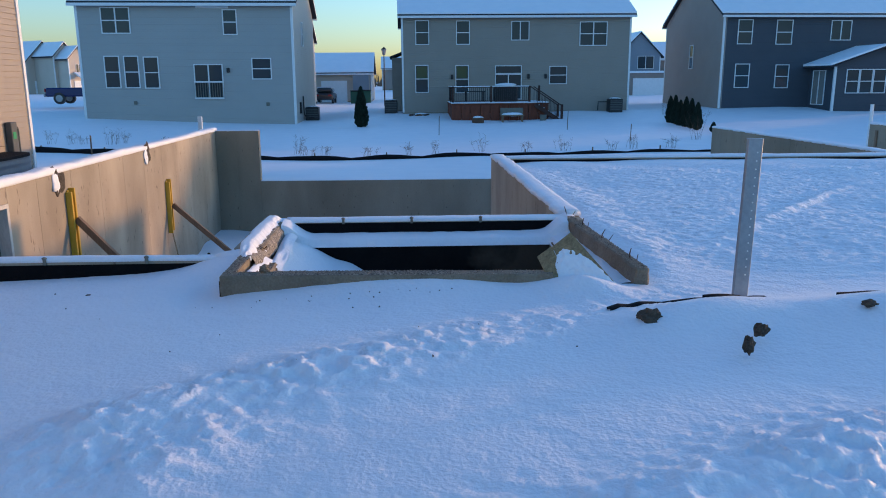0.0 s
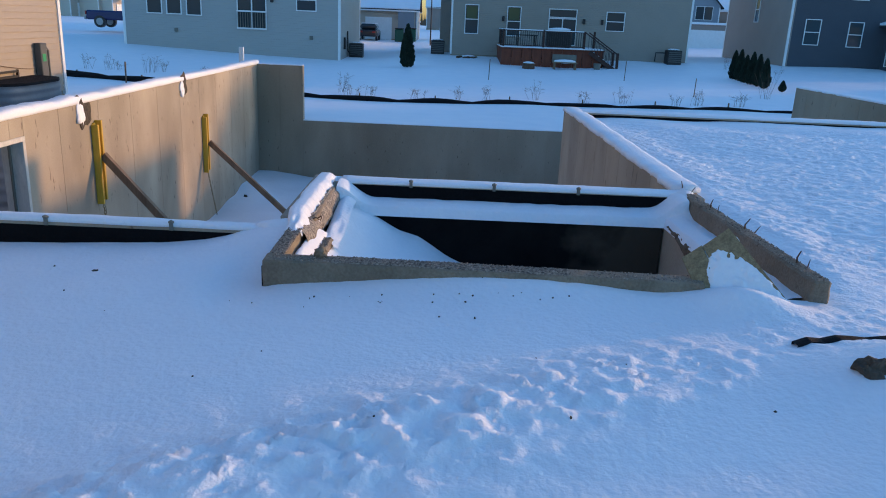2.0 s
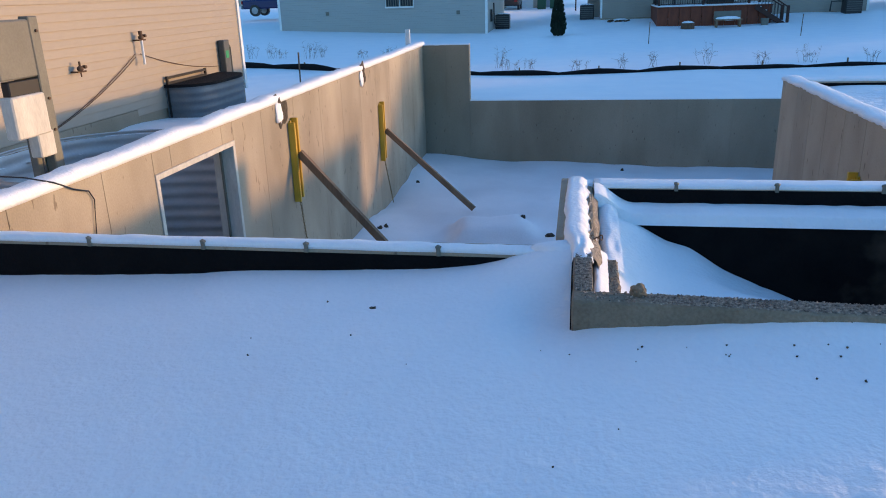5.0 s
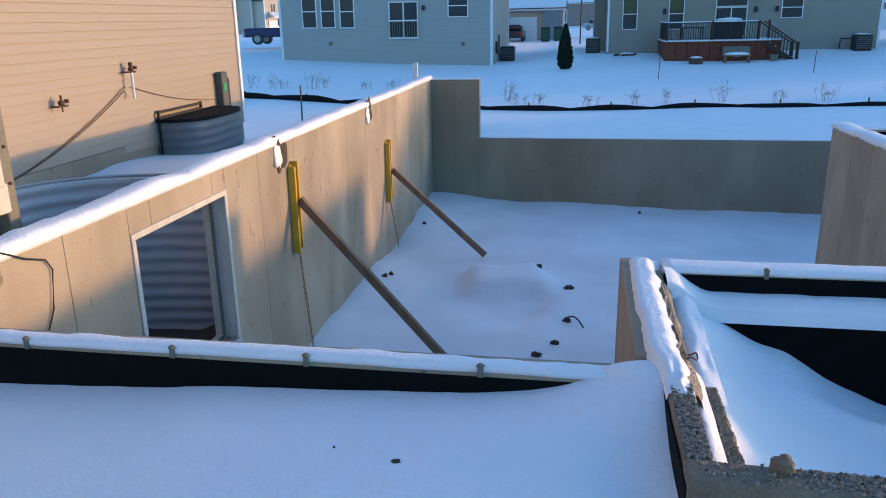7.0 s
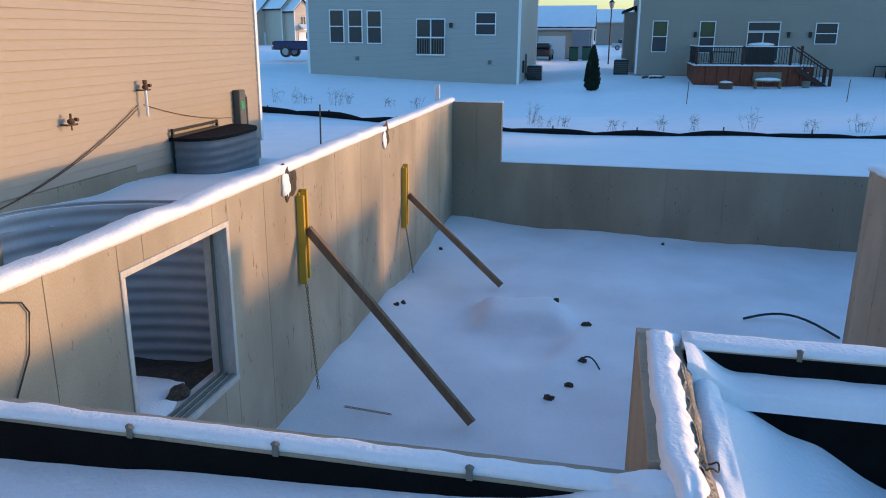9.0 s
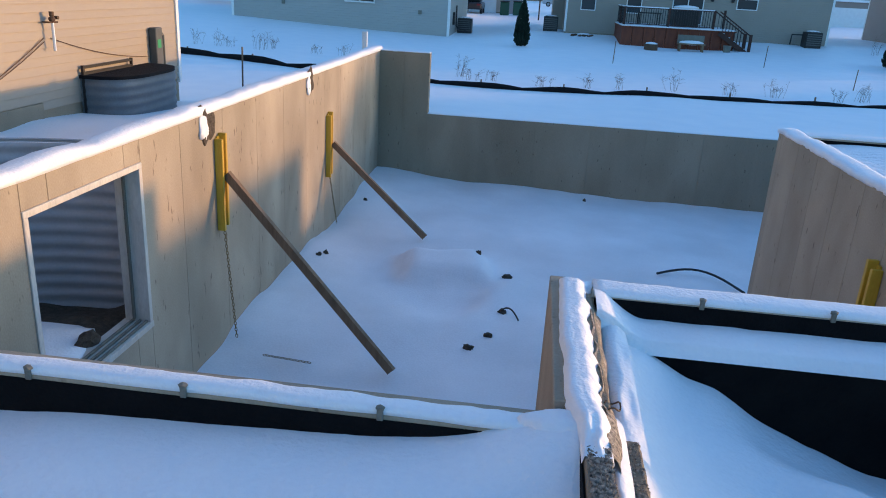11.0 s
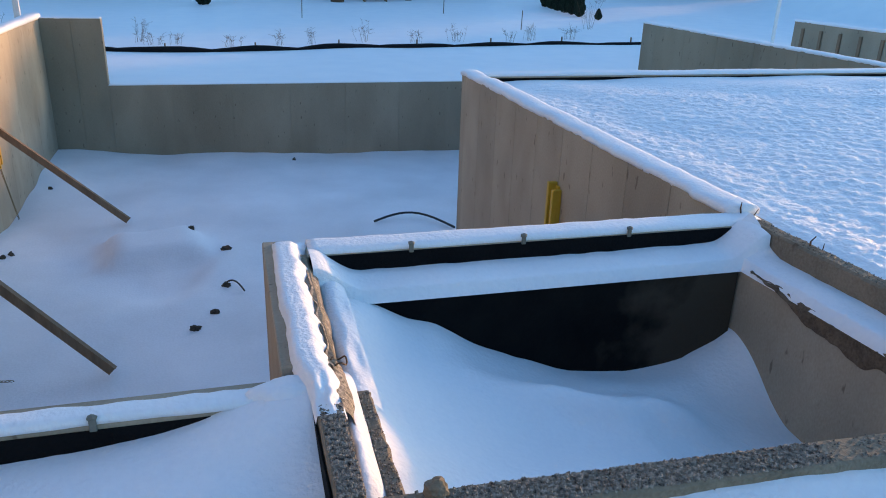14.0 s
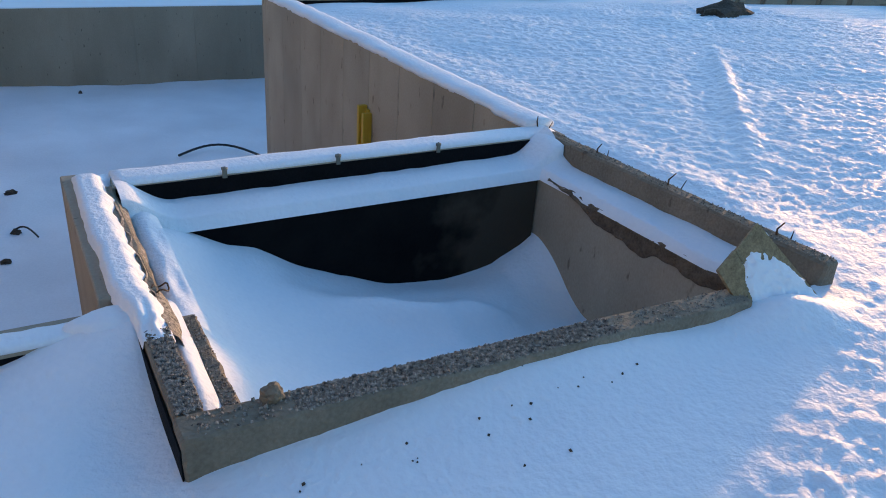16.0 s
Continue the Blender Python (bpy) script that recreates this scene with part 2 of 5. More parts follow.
def tube(bm, pts, r, n=6, r1=None):
    """A round bar along points."""
    pts = [Vector(p) for p in pts]
    rings = []
    for i, p in enumerate(pts):
        d = (pts[min(i + 1, len(pts) - 1)] - pts[max(i - 1, 0)]).normalized()
        s = d.cross(Vector((0.13, 0.21, 0.97)))
        s = s.normalized() if s.length > 1e-3 else Vector((1, 0, 0))
        t = s.cross(d)
        rr = r if r1 is None else r + (r1 - r) * i / (len(pts) - 1)
        rings.append([bm.verts.new(p + (s * math.cos(6.2832 * k / n) + t * math.sin(6.2832 * k / n)) * rr) for k in range(n)])
    for a, b in zip(rings, rings[1:]):
        for k in range(n):
            bm.faces.new((a[k], a[(k + 1) % n], b[(k + 1) % n], b[k]))
    bm.faces.new(rings[0][::-1])
    bm.faces.new(rings[-1])
    return bm


def grid_mesh(name, xs, ys, zs, mat, keep=None, smooth=True):
    """A height field over the lines xs and ys; keep: which cells to keep."""
    nx, ny = len(xs), len(ys)
    gx, gy = np.meshgrid(xs, ys)
    co = np.stack([gx.ravel(), gy.ravel(), np.asarray(zs).ravel()], 1)
    i, j = np.meshgrid(np.arange(nx - 1), np.arange(ny - 1))
    a = (j * nx + i)
    if keep is not None:
        a = a[keep]
    a = a.ravel()
    faces = np.stack([a, a + 1, a + nx + 1, a + nx], 1)
    used, back = np.unique(faces, return_inverse=True)
    co, faces = co[used], back.reshape(faces.shape)
    me = bpy.data.meshes.new(name)
    me.from_pydata(co.tolist(), [], faces.tolist())
    me.materials.append(mat)
    if smooth:
        me.polygons.foreach_set("use_smooth", [True] * len(me.polygons))
    return me


def snow_cap(a, b, width, height, seed=0, sag=0.012, parent=None, taper=0.0, lean=0.0):
    """Snow lying along a wall top from a to b: rounded over, with a ragged edge."""
    a, b = Vector(a), Vector(b)
    length = (b - a).length
    d = (b - a).normalized()
    side = Vector((-d.y, d.x, 0))
    n = max(8, int(length / 0.05))
    bm = bmesh.new()
    rows = []
    prof = [(-0.5, -0.012), (-0.52, 0.2), (-0.5, 0.55), (-0.43, 0.85), (-0.25, 0.98), (0.05, 1.0), (0.3, 0.96), (0.45, 0.8), (0.51, 0.5), (0.52, 0.2), (0.5, -0.012)]
    for i in range(n + 1):
        s = length * i / n
        k = np.array([s * 2.1, s * 7.0, s * 19.0])
        nz = [float(vnoise(k[q:q + 1], np.array([seed * 3.7]), q)[0]) for q in range(3)]
        hh = height * (1 + 0.22 * nz[0] + 0.10 * nz[1] + 0.04 * nz[2])
        if taper:
            hh *= min(1, 0.15 + s / taper) * min(1, 0.15 + (length - s) / taper)
        e0 = float(vnoise(np.array([s * 6.0]), np.array([seed + 9.0]), 4)[0]) * sag * 0.5
        e1 = float(vnoise(np.array([s * 6.0]), np.array([seed + 5.0]), 5)[0] + 0.7 * vnoise(np.array([s * 17.0]), np.array([seed + 6.0]), 5)[0]) * sag
        row = []
        for u, v in prof:
            w = u * width + (e0 if u < 0 else e1) * (abs(u) * 2)
            row.append(bm.verts.new(a + d * s + side * w + Vector((0, 0, v * hh * (1 + 2 * lean * u) if v > 0 else v))))
        rows.append(row)
    for r0, r1 in zip(rows, rows[1:]):
        for q in range(len(prof) - 1):
            bm.faces.new((r0[q], r0[q + 1], r1[q + 1], r1[q]))
        bm.faces.new((r0[-1], r0[0], r1[0], r1[-1]))
    bm.faces.new(rows[0])
    bm.faces.new(rows[-1][::-1])
    bmesh.ops.recalc_face_normals(bm, faces=bm.faces[:])
    return part("snow_cap", bm, SNOW, parent, "settled white snow", smooth=True)


def lump(bm, at, size, seed=0, rough=0.25, sub=2, squash=1.0):
    vs = bmesh.ops.create_icosphere(bm, subdivisions=sub, radius=1)["verts"]
    for v in vs:
        k = 1 + rough * noise.noise(v.co * 1.7 + Vector((seed * 3.1, seed, 0))) + rough * 0.5 * noise.noise(v.co * 4.3 + Vector((seed, 0, seed)))
        v.co = Vector(at) + Vector((v.co.x * size[0], v.co.y * size[1], v.co.z * size[2] * squash)) * k
    return bm


# ---- the plan ----
TOP = 0.55                      # top of the poured walls
FTOP, BTOP = 0.49, 0.545        # front wall, porch box
FLOOR = -2.26                   # snow on the cellar floor
WX0, WX1 = -5.11, -4.90         # west wall
FY0, FY1 = 5.82, 5.96           # front wall
NY0, NY1 = 20.44, 20.65         # north wall
BX0, BX1 = -1.185, 1.64          # porch box, outer faces
BY0, BY1 = 5.05, 7.27
RX0, RX1 = 1.50, 1.71           # wall between cellar and garage
GY0, GY1 = 12.70, 12.91         # garage back wall
EX0, EX1 = 8.42, 8.63           # east wall


def ground_height(x, y):
    d = np.clip(0.866 * x + 0.5 * (y - 0.5), -40, 40)
    front = 0.335 + (0.058 * d - 0.058 * 0.5 * np.log1p(np.exp((d - 1.7) / 0.5))) * step(30, 6, np.abs(x)) * step(-20, -4, y)
    front = front + 0.014 * vnoise(x * 0.6 + 0.3, y * 0.6, 1) * step(12, 5, np.abs(x))
    # drifts against the front wall, the porch corner and the broken board
    front = front + 0.085 * bump_at(x, y, 0.35, 5.2, 0.75, 0.35) + 0.13 * bump_at(x, y, -1.2, 5.85, 0.38, 0.3) - 0.03 * bump_at(x, y, -1.32, 5.2, 0.16, 0.35)
    front = front + 0.10 * bump_at(x, y, 1.20, 4.90, 0.26, 0.13, -10) - (0.010 + 0.012 * vnoise(x * 2.3, y * 0.6, 27)) * bump_at(x, y, -3.0, 5.75, 1.5, 0.35)
    front = front + 0.062 * bump_at(x, y, -0.25, 5.12, 0.8, 0.2)
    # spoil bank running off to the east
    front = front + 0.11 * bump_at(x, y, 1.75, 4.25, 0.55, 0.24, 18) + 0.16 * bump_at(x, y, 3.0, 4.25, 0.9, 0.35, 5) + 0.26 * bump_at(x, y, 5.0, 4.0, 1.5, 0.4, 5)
    # wind ridges that catch the low sun
    front = front + 0.052 * bump_at(x, y, -0.40, 3.70, 1.2, 0.2, 28) + 0.062 * bump_at(x, y, 1.5, 2.62, 1.1, 0.2, 20) - 0.02 * bump_at(x, y, -0.15, 3.1, 1.5, 0.25, 27) + 0.05 * bump_at(x, y, -1.2, 3.15, 0.42, 0.22, 30) + 0.03 * bump_at(x, y, -0.9, 2.85, 0.3, 0.16, 60)
    lot = 0.455 + 0.011 * np.clip(x - 2, 0, 7) + 0.018 * vnoise(x * 0.35, y * 0.35, 3) + 0.028 * vnoise(x * 0.62 - y * 0.28, x * 0.5 + y * 1.1, 13) + 0.04 * bump_at(x, y, 4.25, 7.95, 1.75, 0.07, 46) - 0.02 * bump_at(x, y, 4.05, 8.12, 1.75, 0.16, 46)
    lot = lot + 0.06 * step(2.5, 1.72, x) * step(12, 10, y) - 0.012 * bump_at(x, y, 3.0, 7.0, 0.9, 1.6, 30) + 0.03 * bump_at(x, y, 6.3, 10.9, 0.5, 0.16, 20)
    lot = lot - (0.012 - 0.02 * vnoise(x * 1.6, y * 0.2, 9)) * step(12.0, 12.7, y)
    z = front + (lot - front) * step(4.9, 5.7, y) * step(1.5, 2.0, x)
    # west side yard and east strip fall to the rear swale
    rear = np.interp(y, [20, 26, 34, 41, 46, 50, 60, 100, 600], [-0.77, -0.78, -0.70, -0.56, -0.47, -0.23, -0.19, -0.09, 0.6]) + 0.0102 * np.clip(x, -20, 40) * step(21, 26, y)
    back = np.interp(y, [20, 26, 34, 46, 60, 100, 600], [-0.77, -0.78, -0.76, -0.70, -0.35, -0.2, 0.6]) + 0.03 * np.clip(-6.5 - x, 0, 14) * step(30, 44, y) + 0.19 * step(-6, -12, x) * step(24, 28, y) * step(40, 30, y)
    rear = rear + (back - rear) * step(-1.5, -5.5, x)
    rear = rear - 0.16 * bump_at(x, y, 6.0, 45.5, 4.5, 3.0)
    rear = rear + (0.05 * vnoise(x * 0.12, y * 0.12, 5) + 0.03 * vnoise(x * 0.45, y * 0.3, 6)) * step(21, 26, y)
    # unseen mound, added to keep the low sun off the west wall
    rear = rear + (3.7 + 0.3 * vnoise(x * 0.5, y * 0.5, 44)) * bump_at(x, y, 29.5, 35.0, 3.2, 4.8)
    west = np.interp(y, [5, 9, 12, 18, 21], [0.36, 0.22, 0.0, -0.42, -0.78])
    z = z + (west - z) * step(-4.6, -5.1, x) * step(4.8, 6.5, y)
    z = z - 0.10 * step(-6.9, -7.5, x) * step(8.5, 9.5, y) * step(13.2, 12.2, y)
    east = np.interp(y, [5, 12, 20], [0.5, 0.42, -0.75])
    z = z + (east - z) * step(8.8, 9.2, x) * step(5, 9, y)
    z = z + (rear - z) * step(17.0, 20.4, y)
    # sastrugi
    u, v = 0.91 * x - 0.41 * y, 0.41 * x + 0.91 * y
    wob = 0.35 * vnoise(x * 1.3, y * 1.3, 14)
    on_lot = step(4.9, 6, y) * step(1.55, 2.0, x) * step(12.6, 11.4, y) * step(16, 10, x)
    u, v = u * (1 + 0.45 * on_lot), v * (1 + 0.45 * on_lot)
    streak = bump_at(x, y, -0.35, 3.66, 1.4, 0.25, 28) + bump_at(x, y, -1.1, 3.1, 0.5, 0.35, 27) + bump_at(x, y, 1.65, 2.6, 1.2, 0.34, 20) + 0.5 * bump_at(x, y, 1.7, 4.75, 0.5, 0.2, 20)
    rip = 0.45 * vnoise(u * 2.6, v * 5.0 + wob, 7) + 0.75 * vnoise(u * 6.5 + wob, v * 11 + wob, 8) + 0.55 * vnoise(u * 12 + wob, v * 19, 10) + 0.3 * vnoise(u * 20, v * 33, 12)
    vein = 0.9 - 1.6 * np.abs(vnoise(u * 10.0 + wob, v * 13.0 + wob, 17)) + 0.55 - np.abs(vnoise(u * 19, v * 23, 18))
    fleck = np.clip(0.75 - 1.9 * np.abs(vnoise(u * 9.0 + wob * 2, v * 16.0 + wob, 27)), 0, 1) * (0.6 + 0.4 * vnoise(u * 3.1, v * 3.3, 28)) + 0.5 * np.clip(0.7 - 1.8 * np.abs(vnoise(u * 17, v * 27 + wob, 29)), 0, 1)
    near = step(14, 11, np.abs(x)) * step(16, 13, y)
    z = z + near * (rip * (0.0022 + 0.0075 * on_lot + 0.006 * np.clip(streak, 0, 1)) + vein * (0.0010 + 0.0075 * on_lot) + fleck * 0.044 * np.clip(streak * 1.3, 0, 1))
    return z


def lines(fine0, fine1, h, marks, far0, far1, mids=()):
    v = list(np.arange(fine0, fine1, h)) + list(marks) + list(mids)
    s, p = h, fine1
    while p < far1:
        v.append(p)
        s *= 1.13
        p += s
    s, p = h, fine0
    while p > far0:
        s *= 1.13
        p -= s
        v.append(p)
    v = np.array(sorted(v))
    out = [v[0]]
    for a in v[1:]:
        if a - out[-1] > h * 0.45:
            out.append(a)
        elif any(abs(a - q) < 1e-6 for q in marks):
            out[-1] = a
    return np.array(out)


gxs = lines(-5.6, 9.4, 0.022, (WX0 + 0.02, BX0 + 0.02, BX1 - 0.03, EX1 - 0.02), -420, 420)
gys = lines(2.0, 12.9, 0.021, (BY0 + 0.02, FY0 + 0.02, GY0 + 0.02, NY1 - 0.02), -60, 900, np.arange(13.5, 52, 0.7))
mx, my = np.meshgrid((gxs[:-1] + gxs[1:]) / 2, (gys[:-1] + gys[1:]) / 2)
hole = (mx > WX0 + 0.02) & (mx < BX1 - 0.03) & (my > FY0 + 0.02) & (my < NY1 - 0.02)
hole |= (mx > BX0 + 0.02) & (mx < BX1 - 0.03) & (my > BY0 + 0.02) & (my < NY1 - 0.02)
hole |= (mx > BX0) & (mx < EX1 - 0.02) & (my > GY0 + 0.02) & (my < NY1 - 0.02)
hole |= (np.abs(mx + 5.11) / 1.93) ** 2.6 + (np.abs(my - 8.93) / 1.36) ** 2.6 < 1.0          # window well
hole &= ~((mx < WX0) & ((np.abs(mx + 5.11) / 1.93) ** 2.6 + (np.abs(my - 8.93) / 1.36) ** 2.6 >= 1.0))
GX, GY = np.meshgrid(gxs, gys)
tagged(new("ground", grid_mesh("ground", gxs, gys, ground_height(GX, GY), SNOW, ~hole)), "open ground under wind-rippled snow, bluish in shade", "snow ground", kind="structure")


# ---- cellar ----
def floor_height(x, y):
    z = FLOOR - 0.14 * step(-2, 3, x) * step(15, 20, y) + 0.02 * vnoise(x * 0.5, y * 0.5, 21) + 0.006 * vnoise(x * 2.2, y * 2.2, 22)
    z = z + 0.18 * bump_at(x, y, -4.9, 20.4, 1.3, 2.5) + 0.03 * bump_at(x, y, -4.7, 13, 0.5, 3)
    u, v = x + 2.58 + 0.2 * (y - 14.5), y - 14.55 - 0.15 * (x + 2.6)
    z = z + 0.24 * step(0.85, 0.45, np.abs(u)) * step(0.75, 0.35, np.abs(v)) + 0.12 * bump_at(x, y, -1.75, 13.5, 0.25, 0.9, -20) - 0.12 * bump_at(x, y, -2.5, 13.2, 0.7, 0.5) - 0.05 * bump_at(x, y, -3.7, 14.4, 0.4, 0.6) + 0.07 * bump_at(x, y, -3.2, 12.3, 0.8, 0.5, 30)
    z = z + 0.03 * vnoise(x * 1.1 + 5, y * 0.8, 23) + 0.012 * vnoise(x * 2.9, y * 1.7 + 2, 24) + 0.07 * step(0.7, 0.0, x + 4.9) * (0.5 + vnoise(y * 1.6, x, 25))
    return z


fxs, fys = np.linspace(-5.0, 9.0, 120), np.linspace(5.95, 20.5, 125)
FXG, FYG = np.meshgrid(fxs, fys)
tagged(new("floor", grid_mesh("floor", fxs, fys, floor_height(FXG, FYG), DIRTY_SNOW)), "cellar floor under smooth drifted snow", "floor", kind="structure")


def wall(name, label, axis, c0, c1, a, b, z0, z1, mat, face=1, opening=None, tar=False, panel=0.61, start=0.0, z_side=None):
    """A poured wall along axis from a to b, c0..c1 thick, with form panels on the side named by face (+1: the c1 side)."""
    root = tagged(new(name), label, "concrete wall", kind="structure")

    def put(p0, p1, q0, q1, r0, r1, bevel=0.0):
        return box(p0, p1, q0, q1, r0, r1, bevel) if axis == "x" else box(q0, q1, p0, p1, r0, r1, bevel)
    spans = [(a, b, z0, z1)]
    if opening:
        o0, o1, oz0, oz1 = opening
        spans = [(a, o0, z0, z1), (o1, b, z0, z1), (o0, o1, z0, oz0), (o0, o1, oz1, z1)]
    inner0, inner1 = (c0, c1 - 0.007) if face > 0 else (c0 + 0.007, c1)
    for s in spans:
        part("core", put(s[0], s[1], inner0, inner1, s[2], s[3]), mat, root)
    f0, f1 = (c1 - 0.007, c1) if face > 0 else (c0, c0 + 0.007)
    for s in spans:
        p = a + start + math.floor((s[0] - a - start) / panel) * panel
        while p < s[1] - 0.01:
            q0, q1 = max(p, s[0]) + 0.0028, min(p + panel, s[1]) - 0.0028
            if q1 - q0 > 0.02:
                part("panel", put(q0, q1, f0, f1, s[2], s[3] - 0.003, 0.002), mat, root)
            p += panel
    if tar:
        g0, g1 = (c0 - 0.004, c0) if face > 0 else (c1, c1 + 0.004)
        part("tar_coating", put(a, b, g0, g1, z0, z1 - 0.032), TAR, root, "black damp-proofing coating")
    return root


WIN = (8.085, 9.745, -1.285, 0.33)
w_west = wall("wall_west", "tan poured concrete wall with vertical form joints and a window opening", "y", WX0, WX1, FY0, NY1, FLOOR - 0.2, TOP, CONCRETE, 1, WIN, panel=1.07, start=0.44)
w_south = wall("wall_south", "poured concrete front wall with black damp-proofing outside", "x", FY0, FY1, WX1, BX0, FLOOR - 0.2, FTOP, CONCRETE, 1, tar=True)
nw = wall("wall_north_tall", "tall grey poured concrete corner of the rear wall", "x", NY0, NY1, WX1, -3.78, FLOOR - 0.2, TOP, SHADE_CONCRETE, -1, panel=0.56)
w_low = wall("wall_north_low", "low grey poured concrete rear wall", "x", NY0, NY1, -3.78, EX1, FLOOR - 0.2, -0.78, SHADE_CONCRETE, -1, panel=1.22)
w_gar = wall("wall_garage", "tan poured concrete wall between cellar and garage", "y", RX0, RX1, BY1, GY1, FLOOR - 0.2, TOP, CONCRETE, -1)
w_rear = wall("wall_garage_rear", "concrete garage wall with black damp-proofing at its top", "x", GY0, GY1, RX1, EX0, FLOOR - 0.2, TOP, CONCRETE, 1, tar=True)
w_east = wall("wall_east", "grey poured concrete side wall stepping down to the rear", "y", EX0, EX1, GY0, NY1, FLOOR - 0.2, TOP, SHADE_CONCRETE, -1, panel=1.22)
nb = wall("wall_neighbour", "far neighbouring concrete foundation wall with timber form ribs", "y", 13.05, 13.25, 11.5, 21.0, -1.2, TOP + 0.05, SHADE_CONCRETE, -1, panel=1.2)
for i in range(14):
    part("rib", box(13.01, 13.05, 12.0 + i * 0.66, 12.09 + i * 0.66, -0.6, 0.44, 0.004), LUMBER, nb, "weathered timber rib")

# porch box: thin upper walls over a wider ledge
porch = tagged(new("porch_foundation"), "rough concrete porch foundation with inner ledge, half filled with snow", "foundation")
LEDGE = 0.38
RL = 1.345                      # inner face of the right ledge


def askew(bm, front=0.0, side=0.0):
    """Walls poured slightly out of square: front runs back to the west, side leans out to the south."""
    for v in bm.verts:
        v.co.y -= front * (v.co.x - BX0)
        v.co.x += side * (BY1 - v.co.y)
    return bm


def rough(bm, cuts, amp, seed):
    """Cuts long edges and knocks them about, so that poured edges are chipped."""
    es = [e for e in bm.edges if e.calc_length() > 0.4]
    bmesh.ops.subdivide_edges(bm, edges=es, cuts=cuts, use_grid_fill=True)
    for v in bm.verts:
        if v.co.z > 0.2:
            n = noise.noise_vector(v.co * 14 + Vector((seed, 0, 0))) + 0.6 * noise.noise_vector(v.co * 43 + Vector((0, seed, 0)))
            v.co += Vector((n.x, n.y, 0.7 * n.z)) * amp
    return bm


SKEW = 0.035
part("left_wall", rough(box(BX0, -1.098, BY0 + 0.125, FY1 - 0.01, FLOOR - 0.2, BTOP, 0.006), 24, 0.004, 1), OLD_CONCRETE, porch)
part("cellar_wall", box(-1.285, -1.16, FY1 - 0.01, BY1, FLOOR - 0.2, BTOP, 0.006), CONCRETE, porch)
part("cellar_wall_inside", rough(box(-1.16, -1.072, FY1 - 0.01, BY1 - 0.2, -0.9, BTOP - 0.004, 0.01), 40, 0.007, 2), OLD_CONCRETE, porch)
part("left_fin", rough(box(-1.015, -0.955, BY0 + 0.13, 5.93, -0.9, 0.43, 0.012), 24, 0.007, 3), OLD_CONCRETE, porch, "broken concrete fin")
part("left_ledge", box(-1.07, -1.016, BY0 + 0.13, BY1 - 0.2, -0.9, 0.33, 0.01), OLD_CONCRETE, porch)
part("front_wall", askew(rough(box(BX0 - 0.004, 1.02, BY0, BY0 + 0.123, -0.9, BTOP + 0.004, 0.008), 56, 0.0035, 4), front=0.04), OLD_CONCRETE, porch)
part("front_wall_stub", askew(box(1.02, BX1 - 0.03, BY0 + 0.004, BY0 + 0.12, -0.9, 0.40, 0.01), front=0.03), OLD_CONCRETE, porch)
part("back_wall", box(-1.07, RX1, BY1 - 0.2, BY1 - 0.003, FLOOR - 0.2, BTOP - 0.018, 0.006), CONCRETE, porch)
part("back_ledge", box(-0.96, RL, 6.85, BY1 - 0.2, -0.9, LEDGE, 0.008), OLD_CONCRETE, porch)
part("right_wall", askew(rough(box(1.515, 1.612, BY0 - 0.005, BY1 - 0.203, -0.9, BTOP + 0.015, 0.012), 44, 0.006, 5), side=SKEW), OLD_CONCRETE, porch)
part("right_ledge", askew(box(RL, 1.515, BY0 + 0.10, BY1 - 0.2, -0.9, LEDGE, 0.01), side=SKEW), CONCRETE, porch)
part("tar_side", box(BX0 - 0.010, BX0 - 0.0045, BY0 + 0.01, FY0, -0.9, BTOP - 0.035), TAR, porch, "black damp-proofing coat")
part("tar_upper", box(-1.06, 1.515, BY1 - 0.206, BY1 - 0.2, LEDGE, BTOP - 0.022), TAR, porch, "black damp-proofing band")
part("tar_lower", box(-0.95, 1.345, 6.843, 6.85, -0.9, LEDGE - 0.006), WORN_TAR, porch, "black damp-proofing coat")


def pit_height(x, y):
    back = np.interp(x, [-1.0, -0.84, -0.6, -0.45, -0.24, 0.02, 0.34, 0.69, 1.06, 1.27, 1.38], [0.42, 0.337, 0.216, 0.177, 0.076, -0.046, -0.137, -0.181, -0.174, -0.083, -0.003])
    fore = np.interp(x, [-1.0, -0.8, -0.4, 0.1, 0.7, 1.2, 1.36], [0.40, 0.26, 0.09, -0.06, -0.22, -0.33, -0.36])
    z = fore + (back - fore) * step(6.25, 6.85, y)
    z = z + 0.12 * bump_at(x, y, 0.15, 6.35, 0.35, 0.13, -12) + 0.09 * bump_at(x, y, 0.65, 6.3, 0.22, 0.12, -20)
    return z + 0.045 * vnoise(x * 1.7 + 3, y * 2.3, 33) + 0.022 * vnoise(x * 3.4, y * 3.4, 31) + 0.003 * vnoise(x * 11, y * 11, 32)


pxs, pys = np.linspace(-0.99, RL + 0.07, 110), np.linspace(BY0 + 0.03, 6.87, 90)
PXG, PYG = np.meshgrid(pxs, pys)
tagged(new("snow_drift", grid_mesh("snow_drift", pxs, pys, pit_height(PXG, PYG), SNOW)), "smooth snow drift inside the porch foundation", "snow", kind="stuff")


